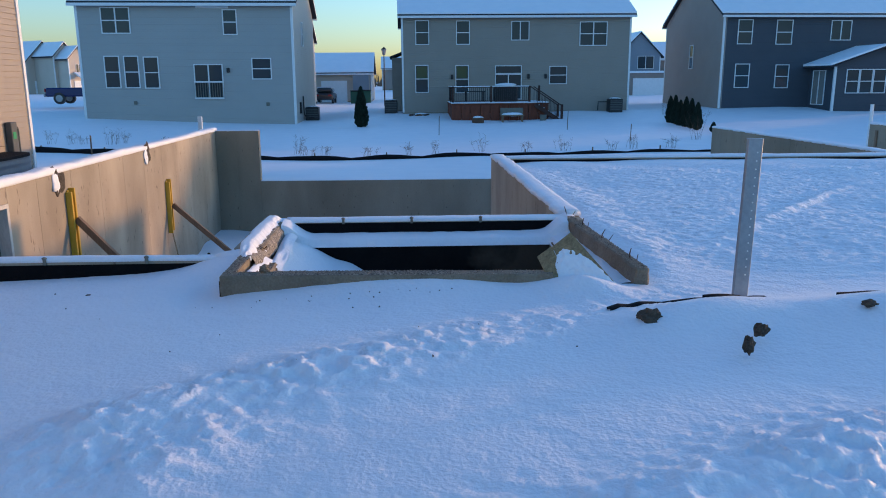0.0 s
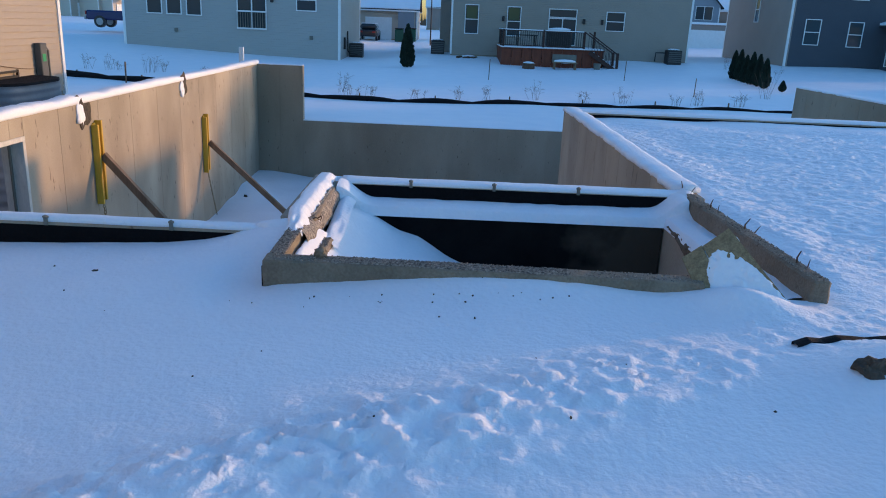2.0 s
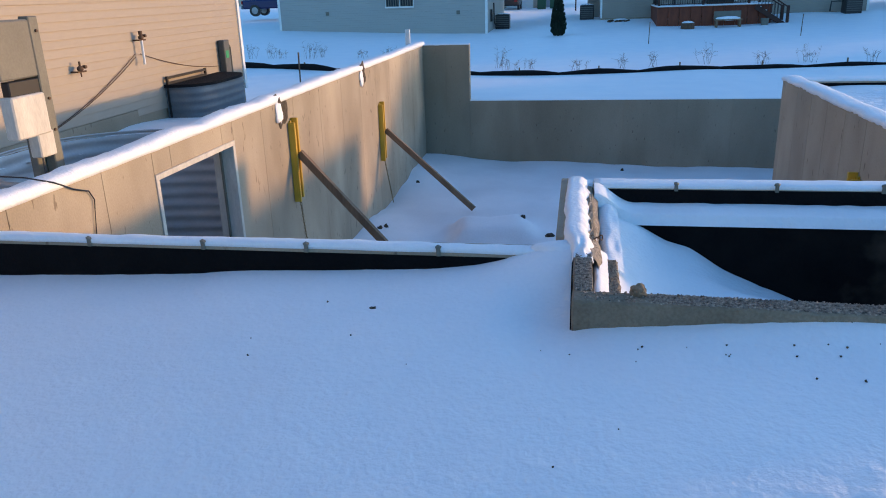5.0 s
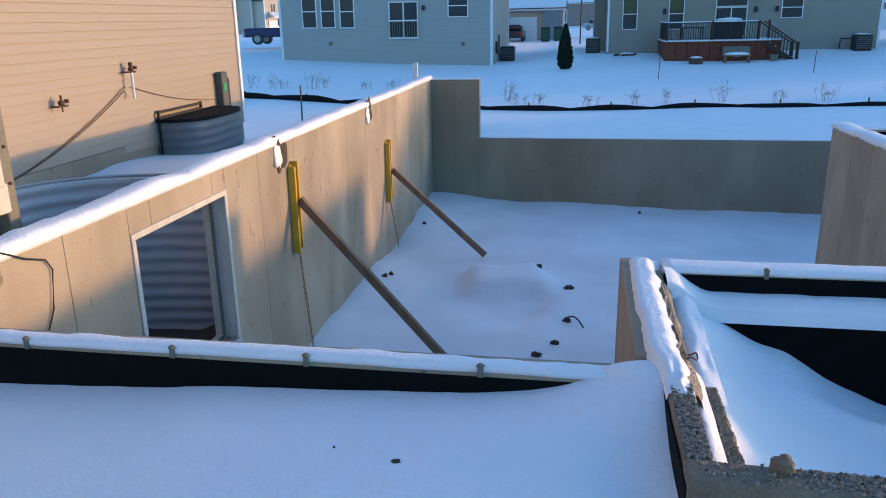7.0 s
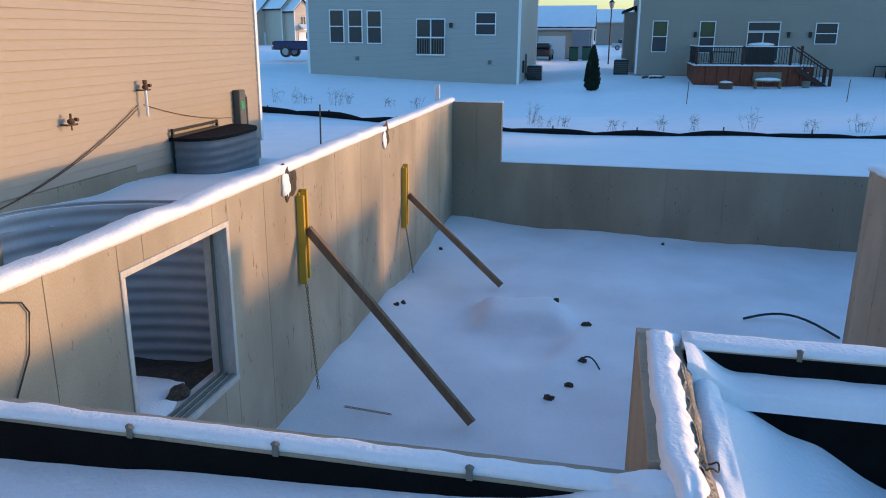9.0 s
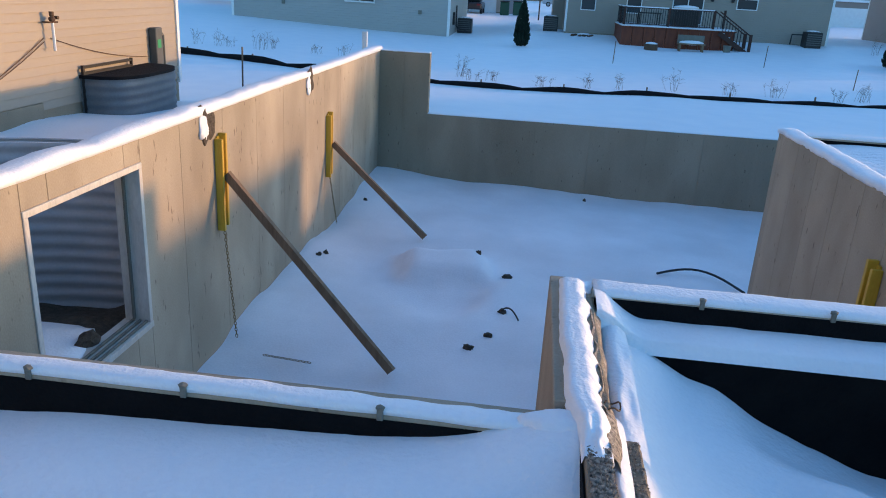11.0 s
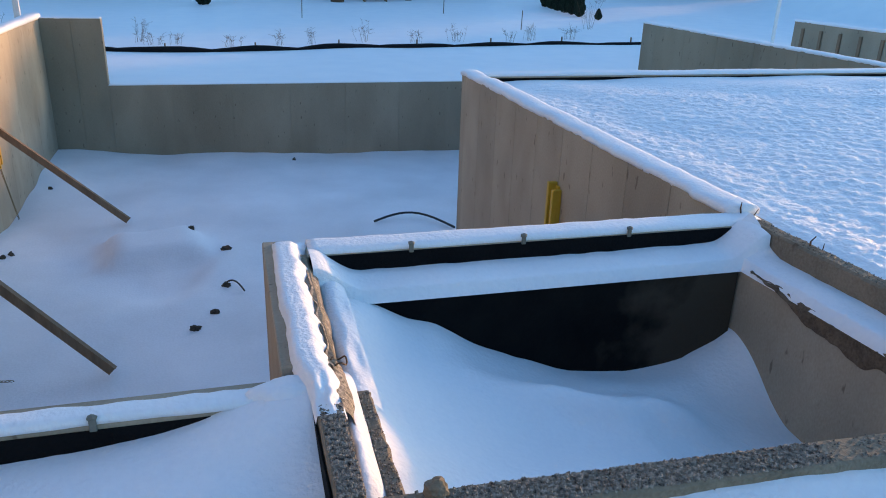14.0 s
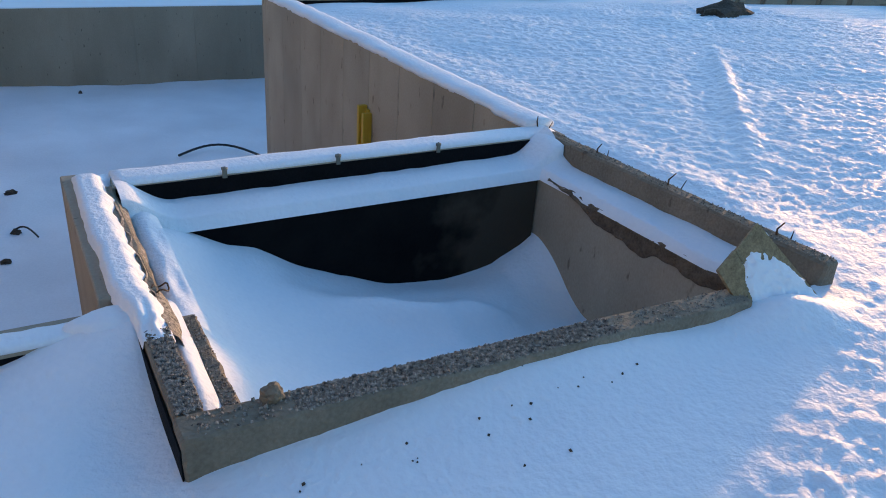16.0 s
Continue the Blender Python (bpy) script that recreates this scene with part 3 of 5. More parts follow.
def ledge_snow(name, x0, x1, y0, y1, h, along, parent):
    """Snow on a ledge, filled up against the wall behind it."""
    xs, ys = np.linspace(x0, x1, 90 if along == "x" else 12), np.linspace(y0, y1, 12 if along == "x" else 70)
    X, Y = np.meshgrid(xs, ys)
    t = (Y - y0) / (y1 - y0) if along == "x" else (X - x0) / (x1 - x0)
    s = X if along == "x" else Y
    z = LEDGE + h * (0.25 + 0.75 * np.sqrt(np.clip(t * 1.4, 0, 1))) * (1 + 0.15 * vnoise(s * 3, t * 2, 41) + 0.08 * vnoise(s * 11, t * 3, 42))
    if along == "x":
        z = z + 0.14 * step(-0.72, -1.06, s) ** 2 + 0.14 * step(1.22, 1.5, s) ** 2
    else:
        z = z + 0.16 * step(6.75, 7.07, s) * t - 0.02 * step(6.1, 5.5, s) * (1 - t)
    z = np.where(t < 0.01, LEDGE - 0.035, z)
    ob = new(name, grid_mesh(name, xs, ys, z, SNOW))
    ob.parent = parent
    return ob


ledge_snow("ledge_snow", -1.065, 1.52, 6.828, BY1 - 0.195, 0.05, "x", porch)
gs, gy = np.linspace(0, 1, 12), np.linspace(5.85, 6.86, 60)
GS, GYG = np.meshgrid(gs, gy)
grv = grid_mesh("groove_snow", gs, gy, 0.385 + 0.05 * step(6.1, 6.7, GYG) + 0.035 * np.sin(3.14 * GS) + 0.012 * vnoise(GS * 3, GYG * 5, 77) - 0.06 * (GS < 0.01), SNOW)
for q in grv.vertices:
    q.co.x = -1.048 + 0.13 * q.co.x
tagged(new("groove_snow", grv), "blown snow filling the groove beside the wall").parent = porch
ob = ledge_snow("ledge_snow", RL - 0.014, 1.525, 5.12, 7.07, 0.06, "y", porch)
for v in ob.data.vertices:
    v.co.x += SKEW * (BY1 - v.co.y)

snow_cap(((WX0 + WX1) / 2, FY0, TOP), ((WX0 + WX1) / 2, NY1, TOP), 0.225, 0.085, 1, parent=w_west)
snow_cap((WX1, FY0 + 0.040, FTOP), (BX0 + 0.1, FY0 + 0.040, FTOP), 0.092, 0.022, 2, 0.012, parent=w_south)
snow_cap((WX1, (NY0 + NY1) / 2, TOP), (-3.78, (NY0 + NY1) / 2, TOP), 0.2, 0.02, 3, parent=nw)
snow_cap((-3.78, (NY0 + NY1) / 2 + 0.03, -0.78), (EX0, (NY0 + NY1) / 2 + 0.03, -0.78), 0.2, 0.02, 4, parent=w_low)
snow_cap((-1.06, BY1 - 0.10, BTOP - 0.018), (RX1 - 0.08, BY1 - 0.10, BTOP - 0.018), 0.18, 0.03, 5, 0.008, parent=porch)
snow_cap(((RX0 + RX1) / 2, BY1 - 0.05, TOP), ((RX0 + RX1) / 2, GY1, TOP), 0.22, 0.05, 6, parent=w_gar)
snow_cap((RX1, (GY0 + GY1) / 2, TOP), (EX0, (GY0 + GY1) / 2, TOP), 0.22, 0.03, 7, parent=w_rear)
snow_cap(((EX0 + EX1) / 2, GY0, TOP), ((EX0 + EX1) / 2, NY1, TOP), 0.22, 0.04, 8, parent=w_east)
snow_cap((13.15, 11.5, TOP + 0.05), (13.15, 21.0, TOP + 0.05), 0.22, 0.05, 9, parent=nb)
cs, cy = np.linspace(0, 1, 15), np.linspace(5.60, BY1 - 0.05, 150)
CS, CYG = np.meshgrid(cs, cy)
fade = step(5.60, 5.80, CYG + 0.05 * vnoise(CS * 5, CYG * 9, 61)) * step(BY1 - 0.04, BY1 - 0.14, CYG)
cz = BTOP + 0.004 + fade * (0.040 * np.sqrt(np.clip(CS * 6, 0, 1)) + 0.008 * vnoise(CYG * 2.3, CS, 62)) - 0.088 * step(0.50, 1.05, CS) * fade - 0.03 * (CS < 0.01) - 0.03 * (CS > 0.99)
lcap = grid_mesh("snow_cap", cs, cy, cz, SNOW)
for q in lcap.vertices:
    u, y = q.co.x, np.array([q.co.y])
    west = -1.248 + 0.009 * float(vnoise(y * 4.0, y * 0, 63)[0]) + 0.004 * float(vnoise(y * 15.0, y * 0, 64)[0]) + 0.05 * float(step(6.0, 5.7, y)[0])
    east = -1.066 + 0.014 * float(vnoise(y * 7.0, y * 0, 65)[0]) + 0.010 * float(vnoise(y * 24.0, y * 0, 66)[0]) - 0.03 * float(step(5.8, 5.62, y)[0])
    q.co.x = west + (east - west) * u
tagged(new("snow_cap", lcap), "settled white snow").parent = porch
snow_cap((-1.052, BY0 + 0.14, 0.40), (-1.035, 6.1, 0.40), 0.075, 0.072, 11, sag=0.008, parent=porch, lean=0.5, taper=0.2)
# broken inner edge of the porch wall, crumbling towards the pit
es, ey = np.linspace(0, 1, 7), np.linspace(5.62, BY1 - 0.21, 110)
EM, EYG = np.meshgrid(es, ey)
rag = vnoise(EYG * 5.0, EM * 1.5, 51) + 0.6 * vnoise(EYG * 17.0, EM * 4.0, 52)
ez = BTOP + 0.002 - 0.085 * EM ** 1.3 * (1 + 0.35 * rag) - 0.05 * (EM > 0.99)
brk = grid_mesh("broken_edge", es, ey, ez, GRAVEL)
for q in brk.vertices:
    q.co.x = -1.10 + 0.058 * q.co.x + 0.012 * float(vnoise(np.array([q.co.y * 9.0]), np.array([q.co.x * 2.0]), 53)[0])
eob = new("broken_edge", brk)
eob.parent = porch
bm = lump(bmesh.new(), (-1.25, FY0 + 0.03, FTOP - 0.015), (0.17, 0.10, 0.07), 6, 0.25, 3)
part("corner_snow", bm, SNOW, porch, smooth=True)


# ---- houses ----
def window_part(house, x0, x1, z0, z1, y, split="h", mat=None, axis="y", out=-1):
    """A white framed window on a facade at y (or at x where axis is x) that looks along out."""
    def bx(bm, a0, a1, d0, d1, b0, b1):
        d0, d1 = sorted((d0, d1))
        if axis == "y":
            cuboid(bm, a0, a1, y + d0, y + d1, b0, b1)
        else:
            cuboid(bm, y + d0, y + d1, a0, a1, b0, b1)
    o = out
    bm, f = bmesh.new(), 0.05
    bx(bm, x0, x1, 0, 0.05 * o, z1 - f, z1)
    bx(bm, x0, x1, 0, 0.06 * o, z0, z0 + f)
    bx(bm, x0, x0 + f, 0, 0.05 * o, z0 + f, z1 - f)
    bx(bm, x1 - f, x1, 0, 0.05 * o, z0 + f, z1 - f)
    halves = []
    if split in ("h", "x"):
        zm = (z0 + z1) / 2
        bx(bm, x0 + f, x1 - f, 0, 0.045 * o, zm - 0.025, zm + 0.025)
        halves = [(z0 + f, zm - 0.025), (zm + 0.025, z1 - f)]
    else:
        halves = [(z0 + f, z1 - f)]
    cols = [(x0 + f, x1 - f)]
    if split in ("v", "x"):
        xm = (x0 + x1) / 2
        for h0, h1 in halves:
            bx(bm, xm - 0.03, xm + 0.03, 0, 0.047 * o, h0, h1)
        cols = [(x0 + f, xm - 0.04), (xm + 0.04, x1 - f)]
    w = part("window", bm, WHITE, house, "white vinyl window")
    for c0, c1 in cols:
        for h0, h1 in halves:
            p = bmesh.new()
            bx(p, c0, c1, 0.003 * o, 0.015 * o, h0, h1)
            part("pane", p, mat or GLASS, w)
    return w


def gable_house(name, label, x0, x1, y0, y1, zb, ze, side, gable, pitch=0.5, ridge="x", eave=0.35, corner=WHITE):
    """A two-storey house: walls, corner boards, gutter and a snowed roof with gables."""
    h = thing(name, label, "house")
    h.matrix_basis = FAR
    part("foundation", box(x0 + 0.02, x1 - 0.02, y0 + 0.02, y1 - 0.02, zb - 1.2, zb + 0.12), SHADE_CONCRETE, h)
    t = 0.2
    part("front_wall", box(x0 + t, x1 - t, y0, y0 + t, zb + 0.1, ze), side, h)
    part("rear_wall", box(x0 + t, x1 - t, y1 - t, y1, zb + 0.1, ze), side, h)
    half = (y1 - y0) / 2 if ridge == "x" else (x1 - x0) / 2
    zr = ze + half * pitch
    for a, b in ((x0, x0 + t), (x1 - t, x1)) if ridge == "x" else ((y0 + 0.002, y0 + t), (y1 - t, y1 - 0.002)):
        bm = bmesh.new()
        prof = [(y0, zb + 0.1), (y1, zb + 0.1), (y1, ze), ((y0 + y1) / 2, zr), (y0, ze)] if ridge == "x" else [(x0, ze), (x1, ze), ((x0 + x1) / 2, zr)]
        if ridge == "x":
            v0, v1 = [bm.verts.new((a, q, r)) for q, r in prof], [bm.verts.new((b, q, r)) for q, r in prof]
        else:
            v0, v1 = [bm.verts.new((q, a, r)) for q, r in prof], [bm.verts.new((q, b, r)) for q, r in prof]
        bm.faces.new(v0), bm.faces.new(v1[::-1])
        for i in range(len(prof)):
            j = (i + 1) % len(prof)
            bm.faces.new((v0[i], v0[j], v1[j], v1[i]))
        bmesh.ops.recalc_face_normals(bm, faces=bm.faces[:])
        part("gable_wall", bm, gable, h)
    if ridge != "x":
        part("side_wall", box(x0, x0 + t, y0, y1, zb + 0.1, ze), gable, h)
        part("side_wall", box(x1 - t, x1, y0, y1, zb + 0.1, ze), gable, h)
    for sgn in (-1, 1):
        for nm, mat, lo, th, g in (("roof", ROOF, 0.0, 0.14, 0.0), ("roof_snow", SNOW, 0.145, 0.10, 0.08)):
            bm = bmesh.new()
            e = half + eave - g
            c0 = ((y0 + y1) / 2) if ridge == "x" else ((x0 + x1) / 2)
            lo_pt, hi_pt = (c0 + sgn * e, ze - (e - half) * pitch + lo), (c0, zr + lo)
            ends = (x0 - 0.25, x1 + 0.25) if ridge == "x" else (y0 - 0.25, y1 + 0.25)
            vs = []
            for q in ends:
                for (p, r) in (lo_pt, hi_pt, (hi_pt[0], hi_pt[1] + th), (lo_pt[0], lo_pt[1] + th)):
                    vs.append(bm.verts.new((q, p, r) if ridge == "x" else (p, q, r)))
            for f in ((0, 1, 2, 3), (7, 6, 5, 4), (0, 4, 5, 1), (1, 5, 6, 2), (2, 6, 7, 3), (3, 7, 4, 0)):
                bm.faces.new([vs[i] for i in f])
            bmesh.ops.recalc_face_normals(bm, faces=bm.faces[:])
            part(nm, bm, mat, h)
    if ridge == "x":
        for y in (y0 - eave - 0.06, y1 + eave - 0.06):
            part("gutter", box(x0 - 0.25, x1 + 0.25, y, y + 0.12, ze - eave * pitch - 0.06, ze - eave * pitch + 0.08), corner, h, "white gutter")
    for x, y in ((x0 - 0.02, y0 - 0.02), (x1 - 0.10, y0 - 0.02), (x0 - 0.02, y1 - 0.10), (x1 - 0.10, y1 - 0.10)):
        part("corner_board", box(x, x + 0.12, y, y + 0.12, zb + 0.1, ze - 0.16), corner, h)
    return h


H1Y, H2Y = 40.0, 50.0
h1 = gable_house("house", "pale grey-beige two-storey house with white windows and a snowy roof", -16.1, -5.45, H1Y, H1Y + 10, -0.35, 5.95, SIDE_PALE, SIDE_PALE)
for x0, x1, z0, z1, s in ((-14.88, -13.45, 4.38, 5.68, "x"), (-8.92, -8.2, 4.32, 5.58, "h"), (-14.92, -14.15, 1.68, 3.3, "h"), (-13.95, -13.2, 1.68, 3.3, "h"), (-12.98, -12.22, 1.66, 3.26, "h"), (-7.6, -6.6, 2.1, 3.18, "h")):
    window_part(h1, x0, x1, z0, z1, H1Y, s)
window_part(h1, -10.5, -9.05, 1.12, 2.88, H1Y, "v")
part("transom", box(-10.2, -8.9 + 0.3, H1Y - 0.05, H1Y, 5.62, 5.78), WHITE, h1)
rail = part("balcony_rail", box(-10.5, -9.05, H1Y - 0.14, H1Y - 0.08, 1.95, 2.02), WHITE, h1, "white safety rail over the patio door")
part("bottom_rail", box(-10.5, -9.05, H1Y - 0.14, H1Y - 0.08, 1.14, 1.20), WHITE, rail)
me = mesh_of("baluster", box(-0.016, 0.016, H1Y - 0.13, H1Y - 0.09, 1.20, 1.95), GREYMETAL)
for i in range(12):
    piece("baluster", me, rail, pose(-10.44 + i * 0.121, 0, 0))
part("wall_lamp", box(-8.85, -8.7, H1Y - 0.14, H1Y, 2.45, 2.68, 0.02), BLACK, h1)
for x, z in ((-13.6, 0.85), (-6.95, 0.75)):
    part("vent_cover", box(x, x + 0.16, H1Y - 0.07, H1Y, z, z + 0.18, 0.01), GREYMETAL, h1)
h1.matrix_basis = Matrix(((1.158, 0, 0, -0.06), (0, 1.0, 0, 6.5), (0, 0, 1.139, -0.446), (0, 0, 0, 1)))
part("meter", box(-5.45, -5.35, 41.6, 41.9, 0.3, 0.9, 0.01), BLACK, h1)
part("side_pipe", tube(bmesh.new(), [(-5.4, 43, 1.2), (-5.38, 43, 0.2), (-5.3, 43.2, 0.05), (-4.9, 43.3, 0.0)], 0.04), BLACK, h1)
window_part(h1, 43.6, 44.2, 3.9, 5.2, -5.45, "h", axis="x", out=1)

h2 = gable_house("house", "tan two-storey house with white windows and a snowy roof", 0.15, 15.35, H2Y, H2Y + 10, -0.33, 6.0, SIDE_TAN, SIDE_TAN)
GREENISH = material("curtained_glass", (0.02, 0.075, 0.05), 0.08, 0, 0.6)
for x0, x1, z0, z1, s in ((1.05, 1.95, 4.1, 5.65, "h"), (3.72, 4.62, 4.1, 5.62, "h"), (7.35, 8.55, 4.35, 5.58, "v"), (11.9, 13.75, 3.98, 5.52, "x"), (1.0, 1.88, 1.04, 2.83, "h"), (3.66, 4.55, 1.0, 2.8, "h"), (9.93, 11.12, 1.52, 2.7, "h")):
    window_part(h2, x0, x1, z0, z1, H2Y, s)
for x in (1.0, 3.66):
    part("curtain", box(x + 0.1, x + 0.78, H2Y - 0.022, H2Y - 0.017, 1.97, 2.7), GREENISH, h2, "green curtain behind glass")
window_part(h2, 6.3, 8.08, 0.55, 2.2, H2Y, "v")
window_part(h2, 6.3, 8.08, 2.22, 2.76, H2Y, "o")
for x in (8.45, 9.6, 3.35):
    part("wall_lamp", box(x, x + 0.16, H2Y - 0.14, H2Y, 1.9, 2.2, 0.02), BLACK, h2)
part("side_bay", box(-0.55, 0.15, 53.5, 57.5, -0.4, 3.4), SIDE_TAN, h2)
part("bay_roof", beam(bmesh.new(), (-0.7, 55.5, 3.42), (0.15, 55.5, 3.75), 4.4, 0.12), ROOF, h2)

h3 = gable_house("house", "slate-blue two-storey house with a gabled sunroom and snowy roof", 21.9, 40.0, H2Y, H2Y + 11, -0.45, 5.75, SIDE_SLATE, SIDE_ROSE, pitch=0.55)
for x0, x1, z0, z1, s in ((22.85, 23.85, 3.8, 5.38, "h"), (25.45, 26.55, 3.78, 5.36, "h"), (29.15, 30.55, 4.04, 5.33, "v"), (22.85, 23.85, 0.99, 2.56, "h"), (25.6, 26.55, 0.96, 2.5, "h")):
    window_part(h3, x0, x1, z0, z1, H2Y, s)
window_part(h3, 55.0, 55.7, 2.3, 4.0, 21.9, "h", axis="x", out=-1)
h3.matrix_basis = Matrix(((0.977, 0, 0, -0.708), (0, 1, 0, 0), (0, 0, 0.982, 0.345), (0, 0, 0, 1)))
SY = 47.0
part("sunroom_front", box(28.0, 34.0, SY, SY + 0.15, -0.8, 2.35), SIDE_SLATE, h3)
part("sunroom_side", box(28.0, 28.15, SY + 0.15, H2Y, -0.8, 2.35), SIDE_SLATE, h3)
part("sunroom_corner", box(27.96, 28.1, SY - 0.03, SY + 0.1, -0.7, 2.3), WHITE, h3)
window_part(h3, 48.0, 49.5, -0.1, 2.1, 28.0, "v", material("pale_door_glass", (0.22, 0.22, 0.2), 0.1), axis="x", out=-1)
for q in range(3):
    window_part(h3, 28.75 + q * 0.88, 29.6 + q * 0.88, 0.65, 2.15, SY, "h")
for sgn in (-1, 1):
    for nm, mat, dz, th in (("sunroom_roof", ROOF, 0.0, 0.12), ("sunroom_snow", SNOW, 0.12, 0.12)):
        bm = bmesh.new()
        vs = []
        for q in (SY - 0.35, H2Y):
            for p, r in ((31 + sgn * 3.5, 2.25), (31, 3.45)):
                for u in (0, th):
                    vs.append(bm.verts.new((p, q, r + dz + u)))
        bmesh.ops.convex_hull(bm, input=bm.verts[:])
        part(nm, bm, mat, h3)
bm = bmesh.new()
for q in (SY, SY + 0.15):
    for p, r in ((28.0, 2.35), (34.0, 2.35), (31, 3.4)):
        bm.verts.new((p, q, r))
bmesh.ops.convex_hull(bm, input=bm.verts[:])
part("sunroom_gable", bm, SIDE_SLATE, h3)

# far houses
far = gable_house("house", "distant beige house with broad snowy roof and garage", -10.5, -3.0, 80, 88, -0.3, 2.75, SIDE_BEIGE, SIDE_BLUE, pitch=0.48, eave=0.4)
part("blue_wing", box(-4.95, -3.3, 79.6, 79.98, -0.4, 2.7), SIDE_BLUE, far)
part("garage_door", box(-8.3, -5.6, 79.9, 79.98, -0.3, 1.9), WHITE, far, "pale garage door")
far = gable_house("house", "distant tall house with sunlit gable wall", -13.5, -8.2, 66, 74, -0.2, 5.6, SIDE_BLUE, SIDE_BEIGE, pitch=0.55)
far = gable_house("house", "distant blue-grey gabled house above a white garage door", 26.3, 31.4, 90, 99, -0.3, 4.6, SIDE_BLUE, SIDE_BLUE, ridge="y", pitch=1.0)
window_part(far, 28.6, 30.6, 3.0, 4.5, 90, "v")
part("garage_door", box(28.0, 33.5, 89.4, 89.5, -0.3, 1.9), WHITE, far)
part("garage_front", box(27.2, 36.0, 89.5, 90, -0.4, 2.5), SIDE_ROSE, far)
part("porch_snow", box(27.0, 36.2, 89.2, 90.1, 2.5, 2.75, 0.05), SNOW, far)
part("wing_wall", box(31.4, 40.0, 91, 99, -0.4, 4.0), SIDE_ROSE, far)
part("wing_roof_snow", beam(bmesh.new(), (35.7, 90.6, 4.1), (35.7, 95.5, 6.3), 9.0, 0.25), SNOW, far)
# the sunlit row across the street, each front with two gables
for x, y, w, hgt in ((-55.5, 112, 5.5, 4.6), (-50.6, 110, 3.4, 5.4), (-48.2, 109, 3.0, 5.0), (-64, 114, 8, 5.0), (-46.0, 118, 8, 4.8), (-72, 118, 8, 4.8)):
    f = gable_house("house", "distant sunlit cream house with steep snowy gables", x, x + w, y, y + 9, -0.6, hgt, SIDE_BEIGE, SIDE_BEIGE, ridge="y", pitch=1.0)
    window_part(f, x + w * 0.35, x + w * 0.65, 2.8, 4.2, y - 0.0, "v")
    part("garage_door", box(x + w * 0.2, x + w * 0.8, y - 0.06, y - 0.01, -0.5, 1.9), WHITE, f)
    part("porch_roof", beam(bmesh.new(), (x + w / 2, y - 1.3, 2.3), (x + w / 2, y, 3.0), w * 0.5, 0.18), SNOW, f)
    c = Vector((x + w / 2, y + 4, 0))
    f.matrix_basis = FAR @ Matrix.Translation(c) @ pose(0, 0, 0, 0, 0, 58) @ Matrix.Translation(-c)
for x, y, w in ((-4, 170, 14), (16, 180, 16), (-30, 175, 15), (4, 150, 8), (34, 165, 14)):
    gable_house("house", "far-off house under snow at the street's end", x, x + w, y, y + 10, 0.0, 4.6, SIDE_ROSE, SIDE_BEIGE, pitch=0.5)

# house beside the site
h0 = thing("house", "tall cream vinyl-sided house wall beside the building site", "house")
HX, HY1 = -8.2, 17.55
part("foundation", box(-18, HX - 0.03, -6, HY1 - 0.02, -1.6, 0.02), SHADE_CONCRETE, h0)
part("foundation_band", box(HX - 0.03, HX + 0.012, -6, 13.3, -0.6, 0.125, 0.004), SHADE_CONCRETE, h0, "bare concrete foundation strip")
part("wall_core", box(-18, HX - 0.02, -6, HY1 - 0.01, 0.02, 6.3), SIDE_CREAM, h0)
bm = bmesh.new()
prof = [(-0.02, 0.0), (0.004, 0.0), (0.004, 0.006), (-0.014, 0.118), (-0.02, 0.118)]
v0, v1 = [bm.verts.new((a, -6, b)) for a, b in prof], [bm.verts.new((a, HY1 - 0.06, b)) for a, b in prof]
for i in range(5):
    bm.faces.new((v0[i], v0[(i + 1) % 5], v1[(i + 1) % 5], v1[i]))
bm.faces.new(v0[::-1]), bm.faces.new(v1)
bmesh.ops.recalc_face_normals(bm, faces=bm.faces[:])
me = mesh_of("siding_board", bm, SIDE_CREAM)
for i in range(53):
    piece("siding_board", me, h0, pose(HX, 0, 0.02 + i * 0.1185))
part("corner_board", box(HX - 0.08, HX + 0.025, HY1 - 0.07, HY1 + 0.03, -0.05, 6.3, 0.004), WHITE, h0, "white corner trim")
part("eave", box(-18.3, HX + 0.35, -6.3, HY1 + 0.3, 6.3, 6.5), WHITE, h0)
part("roof_snow", box(-18.3, HX + 0.4, -6.35, HY1 + 0.35, 6.5, 6.7, 0.05), SNOW, h0)


# ---- bracing against the walls ----
def chain(parent, a, b, n):
    bm = bmesh.new()
    a, b = Vector(a), Vector(b)
    d = (b - a).normalized()
    for i in range(n):
        c = a + (b - a) * (i + 0.5) / n
        m = Matrix.Translation(c) @ d.to_track_quat("X", "Z").to_matrix().to_4x4() @ pose(0, 0, 0, 90 * (i % 2) + 20, 0, 0)
        L, r = (b - a).length / n * 0.68, 0.013
        ring = []
        for k in range(10):
            t = 6.2832 * k / 10
            p = Vector((math.cos(t) * L, math.sin(t) * r, 0))
            q = Vector((math.cos(t), math.sin(t), 0))
            ring.append([bm.verts.new(m @ (p + (q * math.cos(s) + Vector((0, 0, 1)) * math.sin(s)) * 0.0045)) for s in (0, 1.571, 3.142, 4.712)])
        for k in range(10):
            for s in range(4):
                r0, r1 = ring[k], ring[(k + 1) % 10]
                bm.faces.new((r0[s], r0[(s + 1) % 4], r1[(s + 1) % 4], r1[s]))
    return part("chain", bm, CHAIN, parent, "brassy steel chain")


